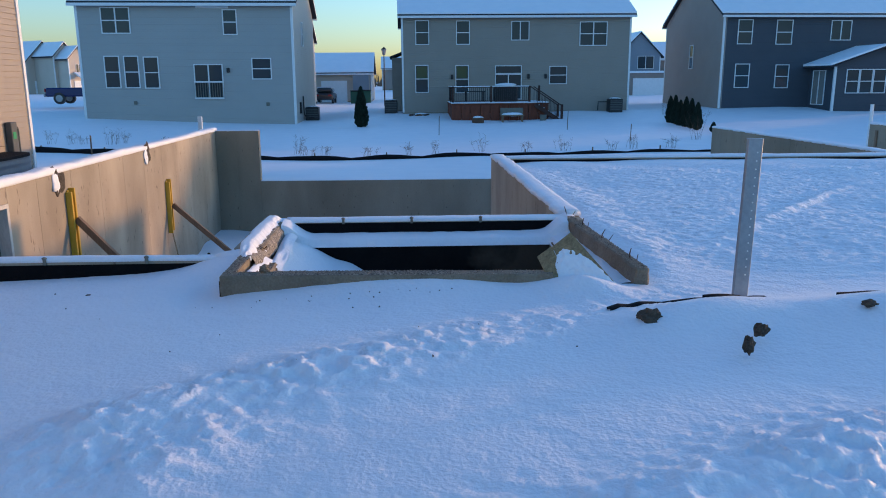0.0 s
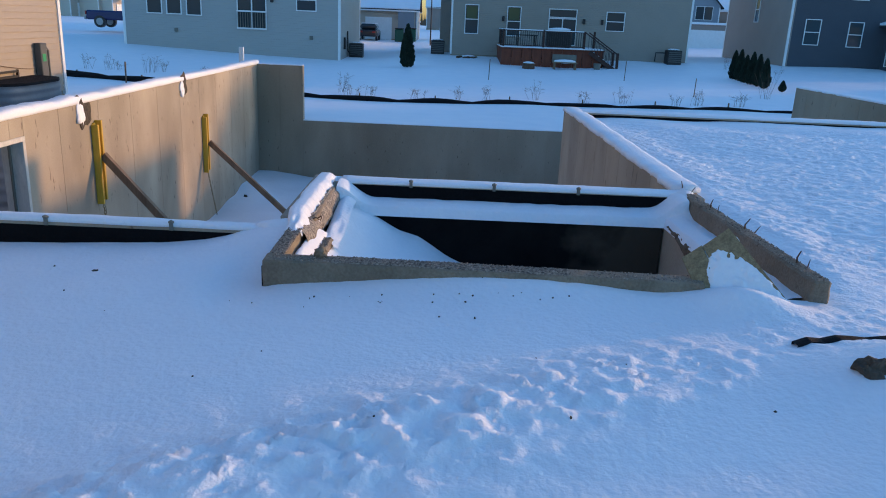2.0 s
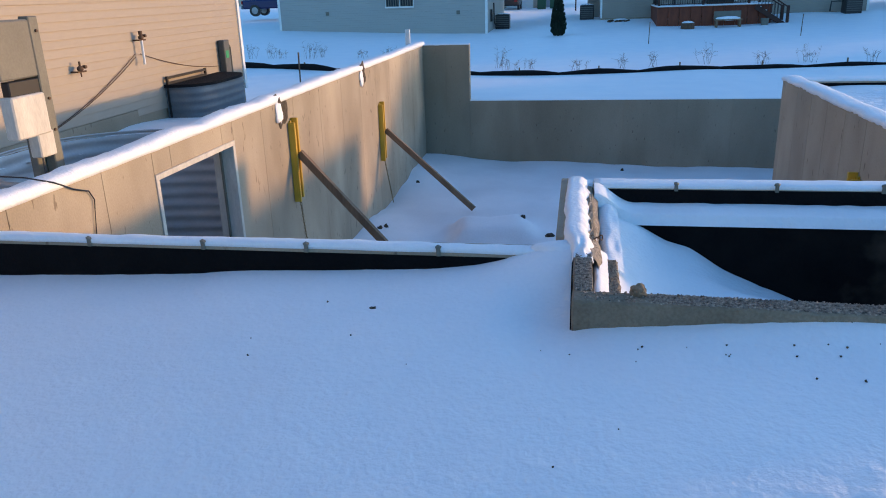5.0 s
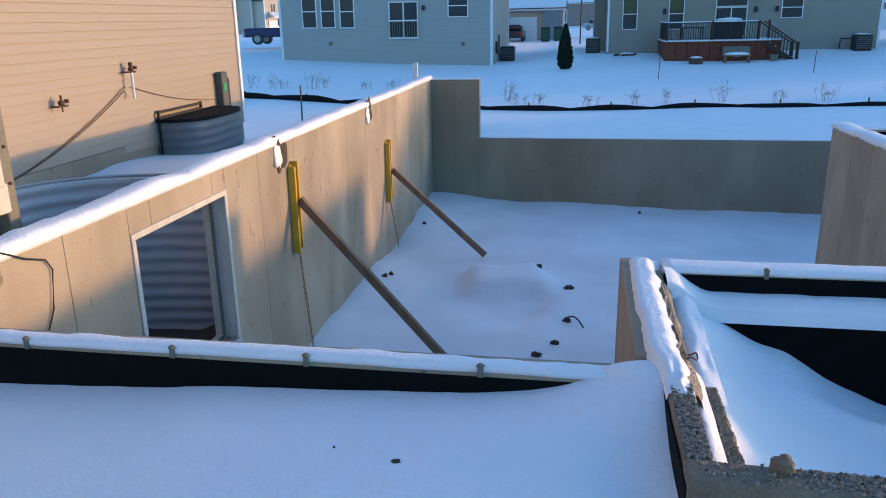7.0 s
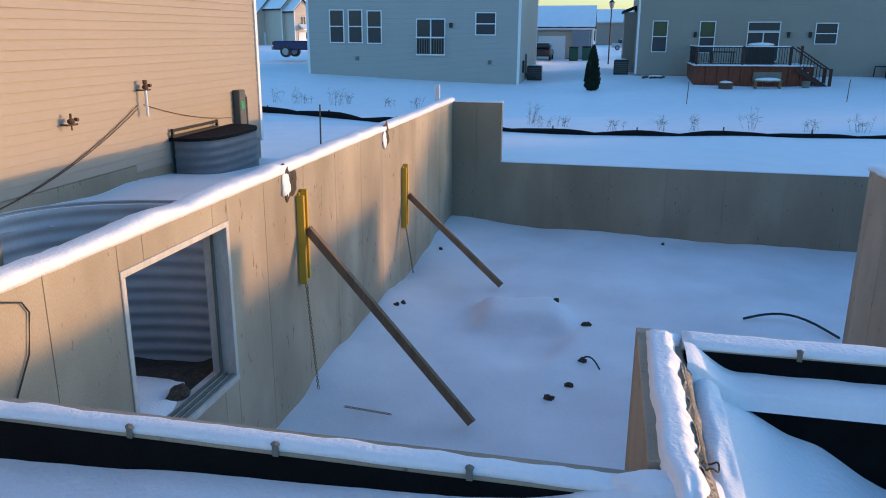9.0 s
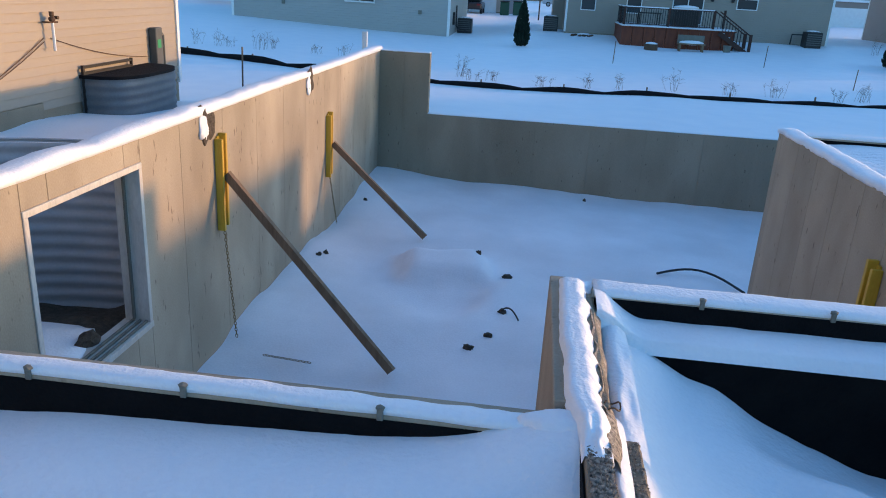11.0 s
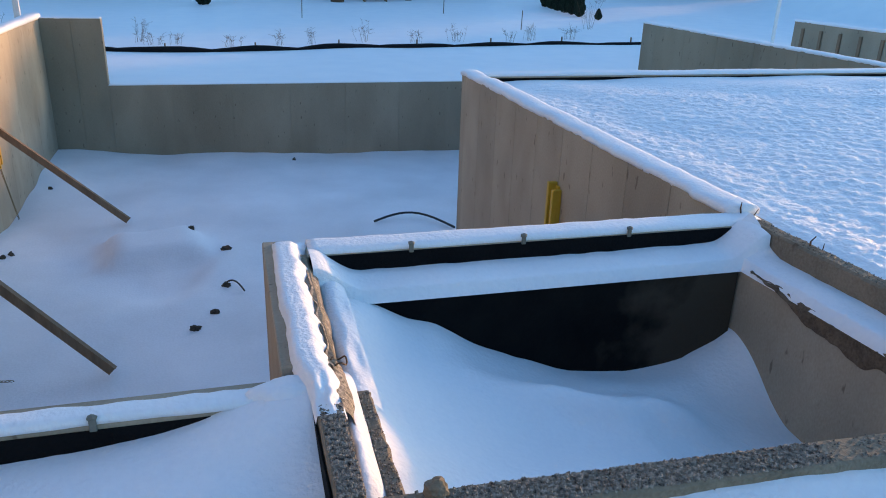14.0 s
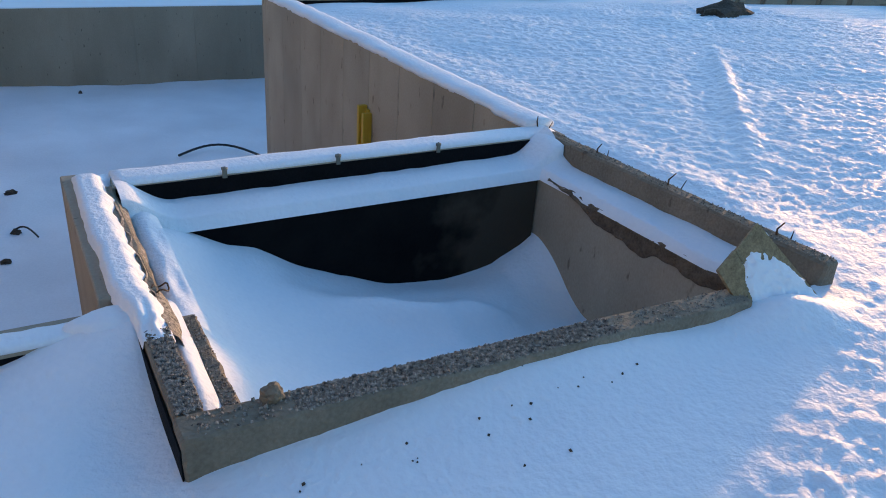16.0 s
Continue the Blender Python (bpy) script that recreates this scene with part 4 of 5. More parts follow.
def wall_bracket(root, x, y, z0, z1, out):
    p = part("bracket_rail", box(min(x, x + 0.09 * out), max(x, x + 0.09 * out), y - 0.085, y - 0.04, z0, z1 - 0.05, 0.005), YELLOW, root)
    part("bracket_rail", box(min(x, x + 0.09 * out), max(x, x + 0.09 * out), y + 0.02, y + 0.065, z0 + 0.04, z1, 0.005), YELLOW, root)
    part("bracket_web", box(min(x, x + 0.02 * out), max(x, x + 0.02 * out), y - 0.04, y + 0.02, z0 + 0.03, z1 - 0.03), YELLOW, root)
    for z in (z0 + 0.12, z1 - 0.15):
        part("bolt", tube(bmesh.new(), [(x + 0.02 * out, y - 0.01, z), (x + 0.06 * out, y - 0.01, z)], 0.012), RUST, p)


for y, z0, z1, top, foot, ch in ((11.44, -0.82, 0.29, (-4.80, 11.44, -0.17), (-2.77, 11.03, -2.20), (-4.76, 11.46, -2.2)), (16.05, -1.28, -0.16, (-4.80, 16.08, -0.70), (-3.11, 15.94, -2.20), (-4.78, 16.3, -2.2))):
    r = tagged(new("wall_brace"), "yellow wall bracket with a slanting timber prop and hanging chain", "wall brace", "braces along the wall")
    wall_bracket(r, WX1 + 0.002, y, z0, z1, 1)
    part("timber_prop", beam(bmesh.new(), top, foot, 0.05, 0.10, 0.004), LUMBER, r, "weathered timber prop")
    chain(r, (WX1 + 0.06, y - 0.03, z0 + 0.02), ch, 34)
r = tagged(new("wall_bracket"), "yellow painted form bracket fixed to a concrete wall", "wall bracket")
wall_bracket(r, RX0 - 0.002, 9.70, -1.0, 0.03, -1)
ch = tagged(new("loose_chain"), "steel chain lying on the snowy floor", "chain")
chain(ch, (-4.285, 11.06, FLOOR + 0.075), (-3.71, 11.02, FLOOR + 0.06), 16)

# ---- window in the west wall ----
w = thing("window_1", "bare white window buck in the concrete opening", "window", kind="structure")
y0, y1, z0, z1 = WIN
t = 0.055
part("head", box(WX0 - 0.03, WX1 + 0.012, y0, y1, z1 - t, z1 - 0.001, 0.004), BUCK, w)
for a, b in ((y0 + 0.001, y0 + t), (y1 - t, y1 - 0.001)):
    part("jamb", box(WX0 - 0.03, WX1 + 0.012, a, b, z0 + 0.06, z1 - t, 0.004), BUCK, w)
part("sill", box(WX0 - 0.06, WX1 + 0.02, y0, y1, z0 + 0.001, z0 + 0.06, 0.004), BUCK, w)
for x in (-5.06, -4.99, -4.925):
    part("sill_track", box(x - 0.012, x + 0.012, y0 + t, y1 - t, z0 + 0.06, z0 + 0.085, 0.003), GREYMETAL, w)
part("jamb_track", box(-5.05, -5.03, y1 - t - 0.03, y1 - t, z0 + 0.09, z1 - t), GREYMETAL, w)

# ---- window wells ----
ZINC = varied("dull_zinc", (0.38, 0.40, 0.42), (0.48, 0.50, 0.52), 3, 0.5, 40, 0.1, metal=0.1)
# darker copy of the zinc: shade by the house put into the colour
SHADE_ZINC = varied("shaded_zinc", (0.13, 0.14, 0.15), (0.19, 0.20, 0.21), 3, 0.5, 40, 0.1, metal=0.3)
DARKMETAL = varied("dark_enamel", (0.07, 0.075, 0.07), (0.11, 0.115, 0.11), 5, 0.5, 60, 0.05)
def corrugated(bm, cx, cy, rx, ry, z0, z1, sgn, waves, n=40, th=0.018, square=2.0):
    rows = []
    m = waves * 6
    for j in range(m + 1):
        z = z0 + (z1 - z0) * j / m
        rr = th * math.sin(6.2832 * j / 6)
        row = []
        for i in range(n + 1):
            a = math.pi * i / n
            c, s = math.sin(a), -math.cos(a)
            e = 2 / square
            c, s = abs(c) ** e, math.copysign(abs(s) ** e, s)
            row.append(bm.verts.new((cx + sgn * (rx + rr) * c, cy + (ry + rr) * s, z)))
        rows.append(row)
    for a, b in zip(rows, rows[1:]):
        for i in range(n):
            bm.faces.new((a[i], a[i + 1], b[i + 1], b[i]))
    return bm


well = tagged(new("window_well"), "large corrugated galvanised window well outside the wall, snow around its rim", "window well")
part("liner", corrugated(bmesh.new(), WX0, 8.93, 1.9, 1.33, -1.5, 0.33, -1, 13, square=2.6, th=0.011), ZINC, well, smooth=True)
part("rim", corrugated(bmesh.new(), WX0, 8.93, 1.93, 1.36, 0.33, 0.37, -1, 1, th=0.012, square=2.6), ZINC, well, smooth=True)
for y in (7.62, 10.24):
    part("flange", box(WX0 - 0.16, WX0 - 0.001, y - 0.02, y + 0.02, -1.45, 0.34, 0.004), ZINC, well)
xs, ys = np.linspace(-7.0, WX0, 30), np.linspace(7.4, 10.8, 40)
X, Y = np.meshgrid(xs, ys)
tagged(new("well_floor", grid_mesh("well_floor", xs, ys, -1.36 + 0.05 * vnoise(X * 3, Y * 3, 51) + 0.10 * bump_at(X, Y, -5.6, 9.6, 0.5, 0.4), SOIL)), "dark soil at the bottom of the window well", "soil", kind="structure")
bm = lump(bmesh.new(), (-5.6, 8.9, -1.32), (0.55, 0.75, 0.17), 3, 0.2, 3)
single("snow_patch", bm, SNOW, "snow patch in the window well", "snow", smooth=True)
bm = lump(bmesh.new(), (-5.2, 9.15, -1.2), (0.09, 0.12, 0.09), 5, 0.5)
single("clod_or_dimple", bm, SOIL, "dark frozen clod of soil beside the sill", "clod")

cov = tagged(new("window_well"), "corrugated steel window well with dark cover against the house", "window well")
part("liner", corrugated(bmesh.new(), HX, 15.27, 0.70, 1.02, -0.75, 0.36, 1, 8, square=4.0, th=0.008), SHADE_ZINC, cov, smooth=True)
bm = corrugated(bmesh.new(), HX, 15.27, 0.73, 1.05, 0.36, 0.41, 1, 1, th=0.0, square=3.2)
top = [v for v in bm.verts if v.co.z > 0.409]
top.sort(key=lambda v: v.co.y)
bm.faces.new(top)
part("cover", bm, FABRIC, cov, "dark mesh cover")
for z in (0.52, 0.43):
    part("frame_bar", beam(bmesh.new(), (HX + 0.05, 14.27, z), (HX + 0.05, 15.68, z), 0.03, 0.04), BLACK, cov)
for y, z in ((14.26, -0.4), (15.68, 0.3)):
    part("frame_post", box(HX + 0.03, HX + 0.07, y - 0.02, y + 0.02, z, 0.55), BLACK, cov)

# ---- fittings on the house wall ----
ub = tagged(new("utility_box"), "grey electric meter box with a green tag on the house wall", "utility box")
part("box_body", box(HX + 0.005, HX + 0.14, 16.42, 16.66, 0.25, 1.0, 0.012), DARKMETAL, ub)
part("tag", box(HX + 0.141, HX + 0.147, 16.46, 16.58, 0.66, 0.80), material("green_tag", (0.02, 0.30, 0.10), 0.5), ub, "green inspection tag")
part("conduit", tube(bmesh.new(), [(HX + 0.05, 16.54, 0.25), (HX + 0.05, 16.54, -0.4)], 0.03), GREYMETAL, ub)
part("side_conduit", tube(bmesh.new(), [(HX + 0.06, 16.85, 0.85), (HX + 0.06, 16.85, -0.35)], 0.02), GREYMETAL, ub)
pts = [(HX + 0.07, 16.66 + 0.2 * math.sin(a), 0.78 + 0.16 * math.cos(a)) for a in np.linspace(0.2, 3.0, 9)]
part("cable_loop", tube(bmesh.new(), pts, 0.008), GREYMETAL, ub)


def tap_set(y, z, n, label):
    g = tagged(new("gas_regulator"), label, "regulator")
    o = 0.11
    part("riser", tube(bmesh.new(), [(HX + o, y, z - 0.38 if n else z - 0.07), (HX + o, y, z + 0.08)], 0.02 if n else 0.01), WHITE if n else RUST, g)
    part("body", lump(bmesh.new(), (HX + o, y, z + 0.04), (0.045, 0.05, 0.045), 2, 0.1, 2), RUST, g, smooth=True)
    part("cross_pipe", tube(bmesh.new(), [(HX + 0.005, y - 0.07, z), (HX + o, y - 0.07, z), (HX + o + 0.02, y + 0.09, z)], 0.013), RUST, g)
    part("knob", tube(bmesh.new(), [(HX + o, y + 0.07, z + 0.06), (HX + o + 0.05, y + 0.07, z + 0.06)], 0.024, 10), RUST, g)
    part("cap", tube(bmesh.new(), [(HX + o, y, z + 0.08), (HX + o, y, z + 0.14)], 0.032 if n else 0.015, 10), RUST, g)


tap_set(13.55, 1.20, 1, "dark gas regulator on a white riser pipe")
tap_set(11.88, 0.88, 0, "small dark hose tap on the siding")
cb = tagged(new("wall_cable"), "thin dark cables draped across the siding", "cable")
for k, off in enumerate((0.0, 0.05)):
    pts = [(HX + 0.014, 13.47 - 3.1 * s, 0.99 - off * (1 - s) - 1.5 * s + 0.53 * s * s) for s in np.linspace(0, 1, 14)]
    part("cable", tube(bmesh.new(), pts, 0.006, 5), RUST, cb)
pts = [(HX + 0.014, 13.62 + 2.75 * s, 0.98 - 0.78 * s + 0.32 * s * s) for s in np.linspace(0, 1, 14)]
part("cable", tube(bmesh.new(), pts, 0.006, 5), RUST, cb)

# ---- temporary power pedestal ----
pd = tagged(new("power_pedestal"), "grey-green temporary power pedestal with sockets, standing in snow", "power pedestal")
part("post", box(-5.45, -5.36, 7.44, 7.55, -0.2, 1.73, 0.008), GREYMETAL, pd)
part("rear_flange", box(-5.52, -5.45, 7.35, 7.55, -0.2, 1.70, 0.006), GREYMETAL, pd)
part("panel", box(-5.46, -5.36, 7.02, 7.44, 1.28, 1.71, 0.012), GREYMETAL, pd)
part("dark_recess", box(-5.44, -5.37, 7.10, 7.44, 0.98, 1.27, 0.008), BLACK, pd)
part("socket_box", box(-5.44, -5.33, 7.05, 7.43, 0.84, 1.16, 0.012), BUCK, pd, "pale socket cover")
part("lower_box", box(-5.44, -5.34, 7.27, 7.46, 0.66, 0.86, 0.01), BUCK, pd)
part("cord", tube(bmesh.new(), [(-5.36, 7.30, 0.68), (-5.33, 7.26, 0.55), (-5.34, 7.28, 0.35), (-5.36, 7.25, 0.30)], 0.009), BLACK, pd)
for z in (1.62, 1.1, 0.85):
    part("screw", tube(bmesh.new(), [(-5.36, 7.50, z), (-5.345, 7.50, z)], 0.012), RUST, pd)
wc = tagged(new("black_cable"), "black cable hanging over the concrete wall", "cable")
part("run", tube(bmesh.new(), [(-5.25, 6.6, 0.68), (-5.0, 6.62, 0.665), (-4.885, 6.75, 0.60), (-4.885, 6.95, 0.50), (-4.885, 7.12, 0.44), (-4.885, 7.17, 0.36), (-4.885, 7.12, 0.1), (-4.885, 6.96, -0.15), (-4.885, 6.9, -0.5)], 0.006, 5), BLACK, wc)

# ---- beam pockets, bolts ----
for y, zt in ((11.14, TOP), (14.98, TOP)):
    p = tagged(new("beam_pocket"), "chipped beam pocket in the wall top, packed with snow", "beam pocket")
    # solid dark lump at the broken edge; its colour holds the hole's shade
    part("hollow", lump(bmesh.new(), (WX1 - 0.010, y + 0.06, 0.435), (0.03, 0.19, 0.19), 3 + y, 0.6, 3), SOIL, p, "rough broken concrete edge, dark of the hole put into its colour")
    bm = lump(bmesh.new(), (WX1 + 0.006, y - 0.04, 0.40), (0.024, 0.115, 0.145), 7 + y, 0.45, 3)
    part("packed_snow", bm, SNOW, p, smooth=True)


def anchor_bolt(x, y, z, lean=0.0):
    b = tagged(new("anchor_bolt"), "small galvanised anchor strap at the wall top", "anchor bolt", "anchors along the walls")
    part("strap", box(x - 0.012, x + 0.012, y - 0.012, y - 0.001, z - 0.03, z + 0.02, 0.002), GREYMETAL, b)
    part("head", lump(bmesh.new(), (x, y - 0.005, z + 0.02), (0.020, 0.016, 0.014), x, 0.2, 1), GREYMETAL, b)


for x in (-0.53, 0.10, 0.74):
    anchor_bolt(x, BY1 - 0.204, BTOP)
for x in (-1.91, -2.66, -3.28, -4.0):
    anchor_bolt(x, FY0 - 0.004, FTOP)


def rebar(x, y, z, lean, h, seed):
    r = tagged(new("form_tie"), "bent rusty form tie sticking out of broken concrete", "form tie", "ties along the porch wall")
    rng = random.Random(seed)
    bm = bmesh.new()
    tube(bm, [(x, y, z - 0.03), (x + lean * 0.3, y + 0.01, z + h * 0.5), (x + lean, y - 0.02, z + h)], 0.007, 5, 0.003)
    part("spike", bm, RUST, r)
    part("spike", tube(bmesh.new(), [(x + 0.03, y - 0.05, z - 0.02), (x + 0.05 + rng.uniform(-.02, .03), y - 0.05, z + h * 0.6)], 0.005, 5, 0.002), RUST, r)


for i, (y, ln, hh) in enumerate(((7.2, -0.03, 0.09), (6.62, 0.0, 0.08), (6.05, 0.02, 0.09), (5.35, 0.0, 0.09))):
    rebar(1.575 + SKEW * (BY1 - y), y, BTOP, ln, hh, i)
ring = tagged(new("wire_loop"), "twisted rusty tie wire lying on the wall", "wire")
pts = [(-1.065 + 0.03 * math.cos(a), 5.97 + 0.03 * math.sin(a), BTOP - 0.01 + 0.01 * math.sin(3 * a)) for a in np.linspace(0, 8.6, 22)]
part("loop", tube(bmesh.new(), pts, 0.0035, 5), RUST, ring)

# ---- gravel and rubble on the porch walls ----
def pebbles(bm, x0, x1, y0, y1, z, n, s0, s1, rng):
    for i in range(n):
        c = Vector((rng.uniform(x0, x1), rng.uniform(y0, y1), z))
        s = rng.uniform(s0, s1)
        rot = Euler((rng.uniform(0, 6), rng.uniform(0, 6), rng.uniform(0, 6))).to_matrix()
        vs = [bm.verts.new(c + rot @ Vector((a * s * rng.uniform(.8, 1.4), b * s, d * s * rng.uniform(.6, 1)))) for a, b, d in ((1, 0, 0), (-1, 0, 0), (0, 1, 0), (0, -1, 0), (0, 0, 1), (0, 0, -1))]
        for f in ((0, 2, 4), (2, 1, 4), (1, 3, 4), (3, 0, 4), (2, 0, 5), (1, 2, 5), (3, 1, 5), (0, 3, 5)):
            bm.faces.new([vs[q] for q in f])
    return bm


rng = random.Random(4)
bm = bmesh.new()
pebbles(bm, BX0 + 0.01, -1.10, BY0 + 0.13, 5.66, BTOP + 0.002, 1500, 0.003, 0.009, rng)
pebbles(bm, -0.85, 0.35, BY0 + 0.01, BY0 + 0.115, BTOP + 0.004, 3600, 0.003, 0.0085, rng)
pebbles(bm, -1.15, -0.8, BY0 + 0.01, BY0 + 0.115, BTOP + 0.004, 120, 0.003, 0.009, rng)
pebbles(bm, 0.3, 1.02, BY0 + 0.01, BY0 + 0.115, BTOP + 0.004, 420, 0.002, 0.007, rng)
pebbles(bm, 1.525, 1.605, BY0, BY1 - 0.2, BTOP + 0.016, 900, 0.002, 0.006, rng)
pebbles(bm, -1.01, -0.96, BY0 + 0.14, 5.9, 0.433, 360, 0.002, 0.006, rng)
for v in bm.verts:
    if v.co.x > 1.4:
        v.co.x += SKEW * (BY1 - v.co.y)
    elif v.co.y < BY0 + 0.124:
        v.co.y -= 0.04 * (v.co.x - BX0)
single("gravel", bm, GRAVEL, "loose pea gravel spread over the rough wall tops", "gravel", kind="stuff")
rk = single("stone", lump(bmesh.new(), (-0.905, BY0 + 0.085, BTOP + 0.024), (0.035, 0.032, 0.032), 8, 0.35, 3), OLD_CONCRETE, "small lump of broken concrete on the wall", "stone")

# ---- broken chipboard leaning at the corner ----
cbd = tagged(new("chipboard_sheet"), "broken snow-dusted chipboard sheet leaning on the porch corner", "chipboard")
bm = bmesh.new()
a, b, c, d = Vector((0.93, 5.10, 0.635)), Vector((1.16, 5.14, 0.79)), Vector((1.50, 4.895, 0.40)), Vector((1.005, 4.97, 0.47))
nrm = (b - a).cross(d - a).normalized() * 0.008
crack0, crack1 = a.lerp(b, 0.42), d.lerp(c, 0.30)
gap = Vector((0.006, 0, -0.003))
for quad in ((a, crack0, crack1, d), (crack0 + gap, b, c, crack1 + gap)):
    bm = bmesh.new()
    for q in (nrm, -nrm):
        for p in quad:
            bm.verts.new(p + q)
    bmesh.ops.convex_hull(bm, input=bm.verts[:])
    part("board", bm, OSB, cbd)
ss, ts = np.linspace(0.12, 1.0, 60), np.linspace(0.08, 1.05, 54)
face = nrm.normalized() if nrm.y < 0 else -nrm.normalized()
bm = bmesh.new()
vv = []
for t_ in ts:
    row = []
    for s_ in ss:
        base = a.lerp(b, s_).lerp(d.lerp(c, s_), t_)
        e = min(1, 1.6 * (1 - ((s_ - 0.58) / 0.44) ** 2 - ((t_ - 0.85) / 0.72) ** 2)) - 0.25 * abs(noise.noise(base * 14)) - 0.12 * abs(noise.noise(base * 45))
        th = 0.0095 + 0.016 * max(0, e) ** 0.6 * (0.7 + 0.5 * noise.noise(base * 22))
        row.append(bm.verts.new(base + face * (th if e > 0.02 else 0.002) + Vector((0, 0, 0.012 * noise.noise(base * 40)))))
    vv.append(row)
for r0, r1 in zip(vv, vv[1:]):
    for k in range(len(r0) - 1):
        bm.faces.new((r0[k], r0[k + 1], r1[k + 1], r1[k]))
part("board_snow", bm, SNOW, cbd, "snow stuck on the board", smooth=True)

# ---- soil clods, rocks and snow dimples shaded by colour ----
def clod(at, size, seed, label="dark frozen clod of soil, or snow dimple with its shade as colour"):
    return single("clod_or_dimple", lump(bmesh.new(), at, size, seed, 0.55, 3), SOIL, label, "clod", "clods in the snow")


clod((1.39, 4.11, 0.50), (0.066, 0.045, 0.06), 1)
# a grey dimple in the snow, its shade drawn as a small dark lump
clod((-2.15, 5.3, 0.358), (0.022, 0.016, 0.012), 9)
clod((1.75, 3.66, 0.50), (0.025, 0.025, 0.045), 2)
clod((1.89, 3.83, 0.52), (0.035, 0.03, 0.035), 3)
clod((2.62, 4.08, 0.58), (0.04, 0.03, 0.02), 4)
clod((7.78, 11.15, 0.48), (0.5, 0.22, 0.17), 5, "large dark mound of frozen soil at the lot edge")
# dimples in the floor snow: dark lumps stand in for their shade
for i, (x, y, sx) in enumerate(((-1.60, 14.36, 0.10), (-1.61, 13.08, 0.08), (-1.75, 12.28, 0.08), (-1.97, 11.89, 0.09), (-2.09, 14.90, 0.05), (-4.60, 14.49, 0.06), (-4.52, 14.62, 0.05), (-4.60, 17.86, 0.05), (-0.13, 19.9, 0.05))):
    zf = float(floor_height(np.array([x]), np.array([y]))[0])
    clod((x, y, zf + 0.01), (sx * 0.75, sx * 0.4, 0.045), 20 + i)
hs = tagged(new("black_hose"), "thin black hose half buried in the floor snow", "hose")
pts = [(0.78 + 1.24 * s, 15.22 + 0.25 * math.sin(2.2 * s) - 0.72 * s ** 4, FLOOR + 0.05 + 0.06 * math.sin(3.14 * min(1, s * 1.05))) for s in np.linspace(0, 1, 12)]
part("run", tube(bmesh.new(), pts, 0.02, 6), BLACK, hs)
pts = [(-1.62 + 0.24 * s, 13.12 - 0.3 * s * s, FLOOR + 0.05 + 0.06 * math.sin(3.14 * s)) for s in np.linspace(0, 1, 8)]
st = tagged(new("black_strap"), "short black strap poking out of the snow", "strap")
part("run", tube(bmesh.new(), pts, 0.012, 5), BLACK, st)

ks, ky = np.linspace(0, 1, 9), np.linspace(5.18, 6.75, 130)
KS, KYG = np.meshgrid(ks, ky)
low = (0.075 + 0.07 * bump_at(KYG, KYG * 0, 5.75, 0, 0.45, 1) + 0.03 * vnoise(KYG * 4, KYG * 0, 71) + 0.016 * vnoise(KYG * 13, KYG * 0, 72)) * step(6.75, 6.3, KYG)
crust = grid_mesh("soil_crust", ks, ky, LEDGE - 0.002 - (low + 0.01) * KS + 0.012 * vnoise(KYG * 17, KS * 3, 73) * (1 - KS), CRUST)
for q in crust.vertices:
    u, y = np.array([q.co.x]), np.array([q.co.y])
    bulge = 0.012 + 0.016 * float(vnoise(y * 9, u * 3, 74)[0]) + 0.008 * float(vnoise(y * 31, u * 8, 75)[0])
    q.co.x = RL + SKEW * (BY1 - q.co.y) + 0.03 - min(1, 6 * q.co.x) * (0.03 + max(0.005, bulge)) + (0.03 if q.co.x > 0.99 else 0)
tagged(new("soil_crust", crust), "brown frozen soil clinging along the concrete ledge", "soil")

# specks of grit on the snow
rng = random.Random(9)
bm = bmesh.new()
for i in range(26):
    x, y = rng.gauss(-0.35, 0.4), rng.gauss(4.86, 0.09)
    if y > BY0 - 0.02:
        continue
    z = float(ground_height(np.array([x]), np.array([y]))[0])
    pebbles(bm, x, x, y, y, z + 0.002, 1, 0.003, 0.008, rng)
for i in range(14):
    x, y = rng.uniform(-4.5, 1.2), rng.uniform(3.5, 5.6)
    if x > BX0 and y > BY0:
        continue
    z = float(ground_height(np.array([x]), np.array([y]))[0])
    pebbles(bm, x, x, y, y, z + 0.002, 1, 0.003, 0.008, rng)
single("grit", bm, SOIL, "scattered dark grit on the snow", "grit", kind="stuff")

# ---- silt fences ----
def fabric_strip(name, pts, h, label, dz=0.0, lean=0.05):
    root = tagged(new(name), label, "silt fence")
    bm = bmesh.new()
    rows = []
    n = len(pts)
    for i, (x, y, z) in enumerate(pts):
        k = abs(math.cos(math.pi * (i - 2) / 6)) + 0.15 * math.sin(i * 1.37)
        t = h * (0.5 + 0.5 * k) * (1.6 - 1.1 * i / n)
        rows.append([bm.verts.new((x, y, z - 0.1)), bm.verts.new((x + 0.01, y - lean, z + t * 0.6)), bm.verts.new((x, y, z + t)), bm.verts.new((x, y + 0.02, z + t)), bm.verts.new((x, y + 0.03, z - 0.1))])
    for a, b in zip(rows, rows[1:]):
        for q in range(4):
            bm.faces.new((a[q], a[q + 1], b[q + 1], b[q]))
    part("fabric", bm, FABRIC, root)
    return root


def gz(x, y):
    return float(ground_height(np.array([float(x)]), np.array([float(y)]))[0])


